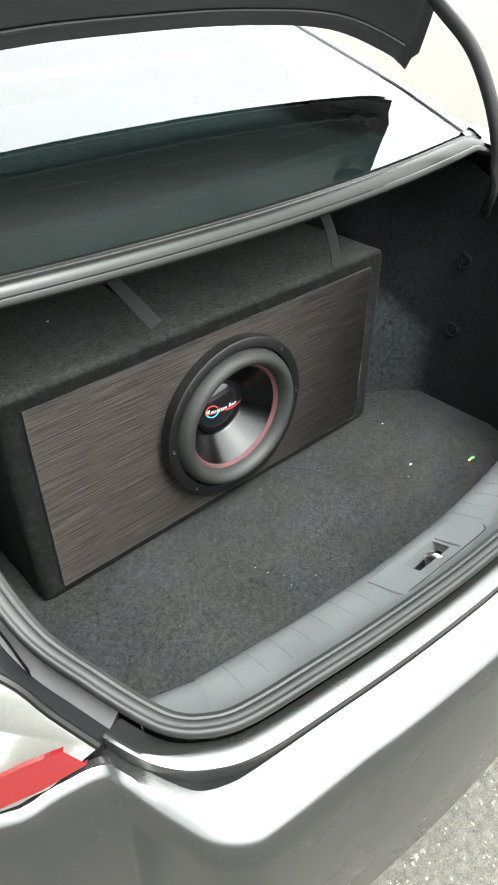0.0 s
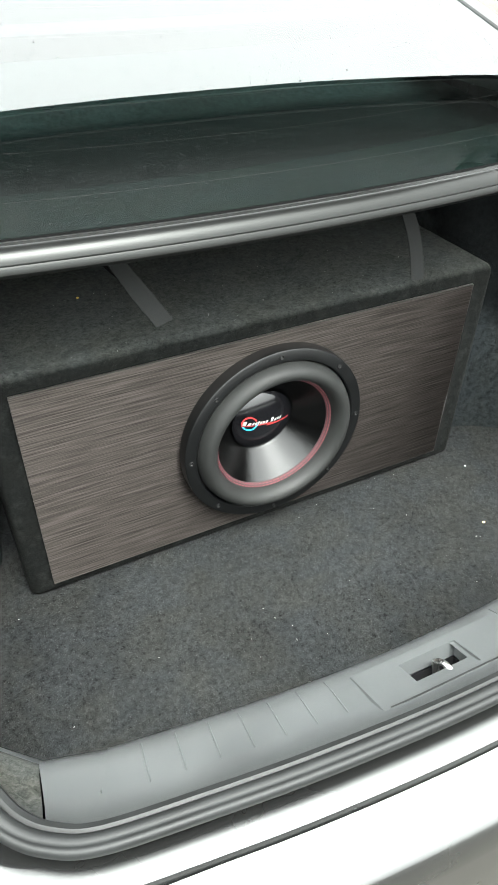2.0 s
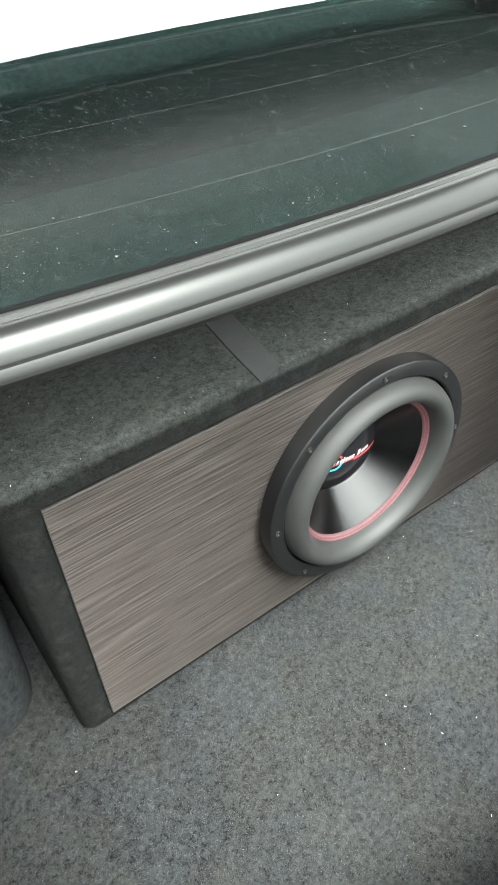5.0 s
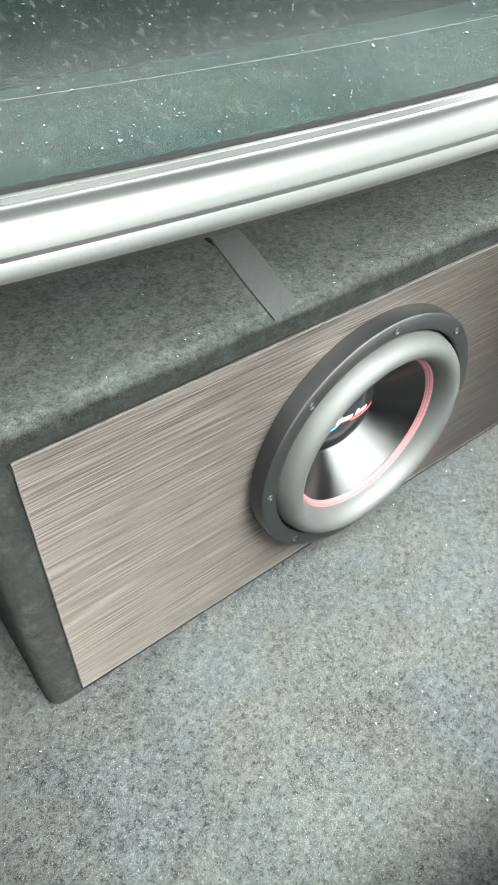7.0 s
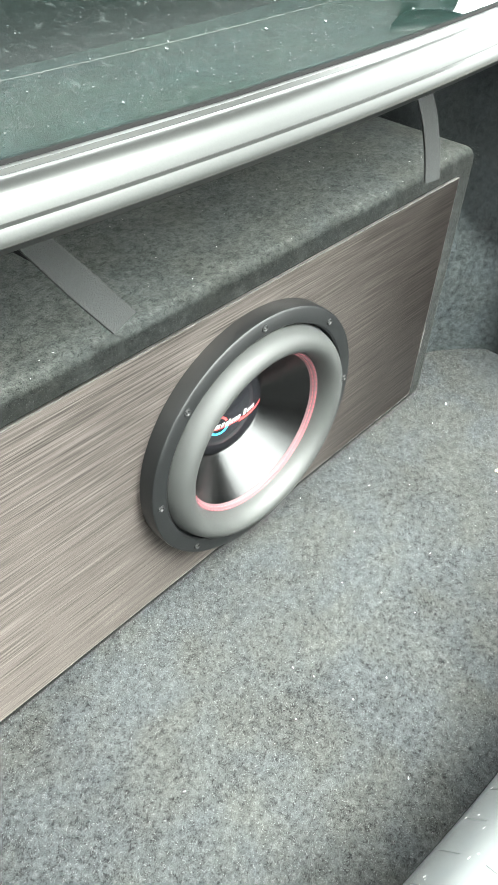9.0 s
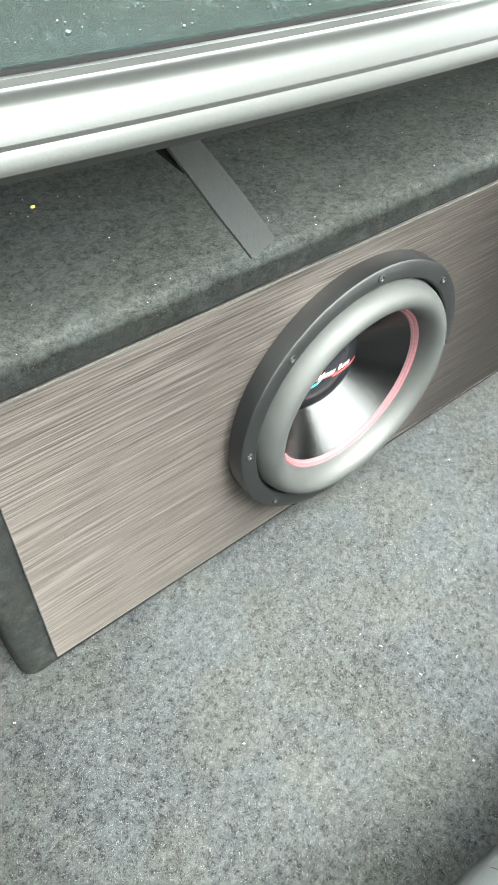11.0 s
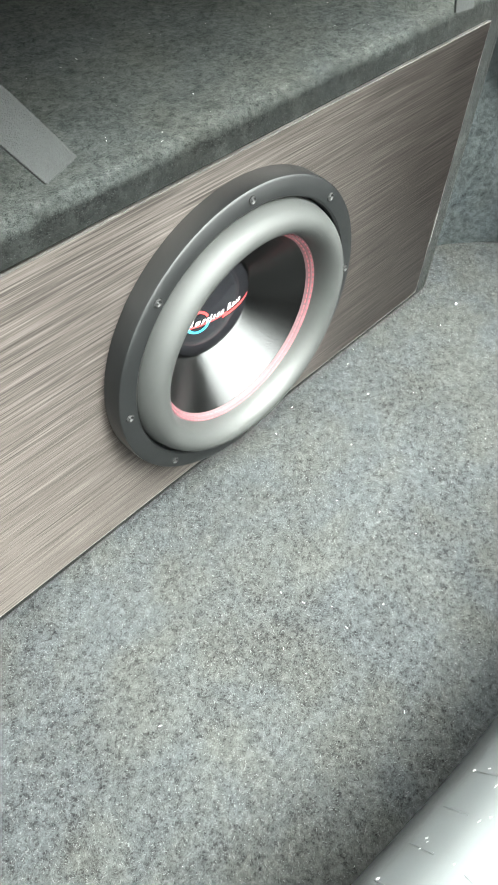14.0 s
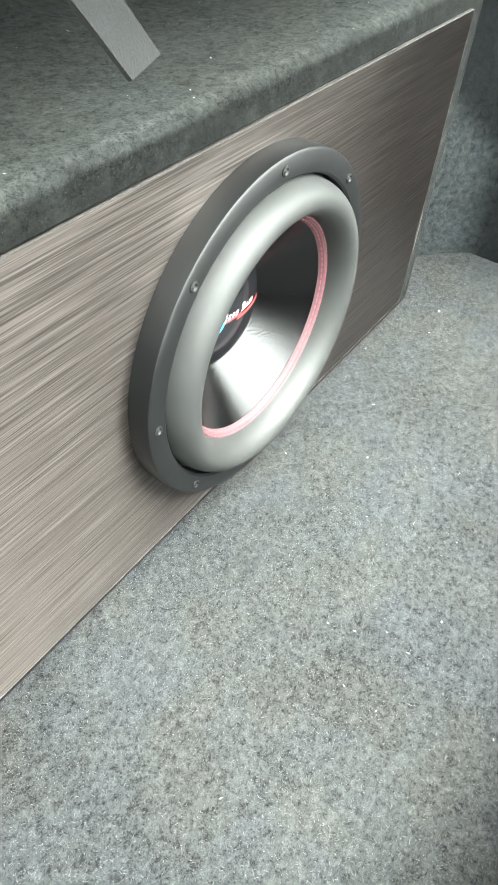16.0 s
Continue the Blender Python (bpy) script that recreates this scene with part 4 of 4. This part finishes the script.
# ---- small debris ----
def scrap(name, at, size, material, label, category, seed):
    rng = random.Random(seed)
    bm = bmesh.new()
    bmesh.ops.create_icosphere(bm, subdivisions=1, radius=1)
    for v in bm.verts:
        k = rng.uniform(0.75, 1.15)
        v.co = Vector((at[0] + v.co.x * size[0] * k, at[1] + v.co.y * size[1] * k, at[2] + (v.co.z + 0.8) * size[2]))
    return tagged(part(name, bm, material, None), label, category)


leaf = scrap("leaf_scrap", (0.452, -0.262, FLOOR), (0.006, 0.0035, 0.0012), LEAF_Y, "torn yellow and green leaf scrap on the carpet", "leaf", 3)
part("green_tip", prism_bm([(0.455, -0.265, FLOOR + 0.001), (0.465, -0.267, FLOOR + 0.002), (0.467, -0.261, FLOOR + 0.002), (0.458, -0.258, FLOOR + 0.001)], 0.001, (0, 0, 1)), LEAF_G, leaf, "green leaf tip")
scrap("crumb", (0.345, -0.186, FLOOR), (0.003, 0.0025, 0.0018), CRUMB, "tan crumb lying on the grey carpet", "crumb", 5)
scrap("crumb", (0.42, -0.05, FLOOR), (0.002, 0.0018, 0.0012), LINT, "pale crumb lying on the grey carpet", "crumb", 6)
scrap("crumb", (-0.238, 0.173, Z1), (0.003, 0.002, 0.0015), LEAF_Y, "yellow fleck lying on the speaker box", "crumb", 7)


def flecks(name, label, count, lo, hi, material, size, seed, lift=(-0.1, 0.3), width=(0.00012, 0.00028), lean=None):
    """Many thin bent fibres within a box of space, as one object."""
    r = np.random.default_rng(seed)
    c = r.uniform(lo, hi, (count, 3))
    a, ln = r.uniform(0, math.tau, count), r.uniform(*size, count)
    d = np.stack([np.cos(a), np.sin(a), r.uniform(*lift, count)], 1) * ln[:, None]
    w = np.stack([-np.sin(a), np.cos(a), np.zeros(count)], 1) * r.uniform(*width, count)[:, None]
    if lean:
        # fibres that lie on an upright face
        d, w = d[:, [0, 2, 1]] * (1, -1, 1), w[:, [0, 2, 1]]
    m = c + d * 0.5 + (r.uniform(-1, 1, (count, 3)) * (1, 1, 0.3) + (0, 0, 0.4)) * ln[:, None] * 0.2
    v = np.stack([c - w, c + w, m + w, m - w, c + d], 1).reshape(-1, 3)
    me = bpy.data.meshes.new(name)
    me.from_pydata(v.tolist(), [], [f for k in range(0, 5 * count, 5) for f in ((k, k + 1, k + 2, k + 3), (k + 3, k + 2, k + 4))])
    me.materials.append(material)
    return tagged(new(name, me), label, "fluff", kind="stuff")


FIBRE = pile("carpet_fibre", (0.0008, 0.0009, 0.0009), (0.052, 0.0538, 0.0535))
FIBRE_D = pile("felt_fibre", (0.001, 0.0011, 0.0011), (0.026, 0.0272, 0.026))
flecks("carpet_fibres", "grey fibres of the carpet pile", 130000, (-0.55, -0.43, FLOOR - 0.0008), (0.55, 0.02, FLOOR + 0.0012), FIBRE, (0.001, 0.0035), 11, width=(0.00006, 0.00014))
flecks("felt_fibres", "dark fibres standing off the felt box top", 30000, (X0, 0.002, Z1 - 0.001), (X1, 0.22, Z1 + 0.0004), FIBRE_D, (0.001, 0.003), 12, width=(0.00006, 0.00014))
flecks("felt_fibres", "dark fibres along the felt box edge", 9000, (X0, -0.0006, 0.8795), (X1, 0.001, Z1 - 0.003), FIBRE_D, (0.0008, 0.0025), 17, width=(0.00005, 0.00012), lean=True)
flecks("felt_fibres", "dark fibres on the felt box edge", 3000, (X0, 0.001, Z1 - 0.003), (X1, 0.006, Z1 + 0.0004), FIBRE_D, (0.001, 0.003), 18, width=(0.00005, 0.00012))
flecks("lint", "white lint scattered over the carpet", 40, (-0.5, -0.42, FLOOR + 0.001), (0.5, 0.0, FLOOR + 0.002), LINT, (0.0008, 0.0032), 13)
flecks("lint", "white lint scattered over the speaker box", 90, (X0, 0.004, Z1 + 0.0004), (X1, 0.2, Z1 + 0.001), LINT, (0.0008, 0.003), 14)

# water spots and dust on the rear window
rng = random.Random(21)
bm = bmesh.new()
for k in range(2600):
    u, v = rng.uniform(-0.9, 0.9), 0.42 * rng.random() ** 1.2 + 0.006
    c = on_glass(u, v) + Vector((0, 0, 0.0006))
    r = rng.uniform(0.0002, 0.0006) if k > 60 else rng.uniform(0.0006, 0.0013)
    ring = [bm.verts.new(c + Vector((r * math.cos(q), r * math.sin(q) * 0.8, r * math.sin(q) * 0.8 * TAN))) for q in [math.tau * j / 7 for j in range(7)]]
    t = bm.verts.new(c + Vector((0, 0, r * 0.5)))
    for j in range(7):
        bm.faces.new((ring[j], ring[(j + 1) % 7], t))
SPOT = mat("dried_water", (0.026, 0.031, 0.030), 0.2, 0, 0.3, 300, 900, 0)
tagged(part("water_spots", bm, SPOT, None), "dried water spots and dust on the rear window", "water spots", kind="stuff")

# loose stones on the asphalt behind the car
rng = random.Random(31)
verts, faces = [], []
for k in range(5200):
    x, y = rng.uniform(-0.7, 1.1), rng.uniform(-1.7, -0.25)
    r = rng.uniform(0.002, 0.0037) if k % 9 else rng.uniform(0.005, 0.009)
    o = len(verts)
    for j in range(5):
        q = math.tau * j / 5 + rng.uniform(-0.4, 0.4)
        verts.append((x + r * math.cos(q) * rng.uniform(0.7, 1.2), y + r * math.sin(q) * rng.uniform(0.7, 1.2), 0.0))
    for j in range(5):
        verts.append((x + 0.6 * (verts[o + j][0] - x), y + 0.6 * (verts[o + j][1] - y), r * rng.uniform(0.4, 0.8)))
    for j in range(5):
        faces.append((o + j, o + (j + 1) % 5, o + 5 + (j + 1) % 5, o + 5 + j))
    faces.append(tuple(o + 5 + j for j in range(5)))
me = bpy.data.meshes.new("gravel")
me.from_pydata(verts, [], faces)
me.materials.append(STONE)
tagged(new("gravel", me), "pale and brown stone chips set in the asphalt", "gravel", kind="stuff")
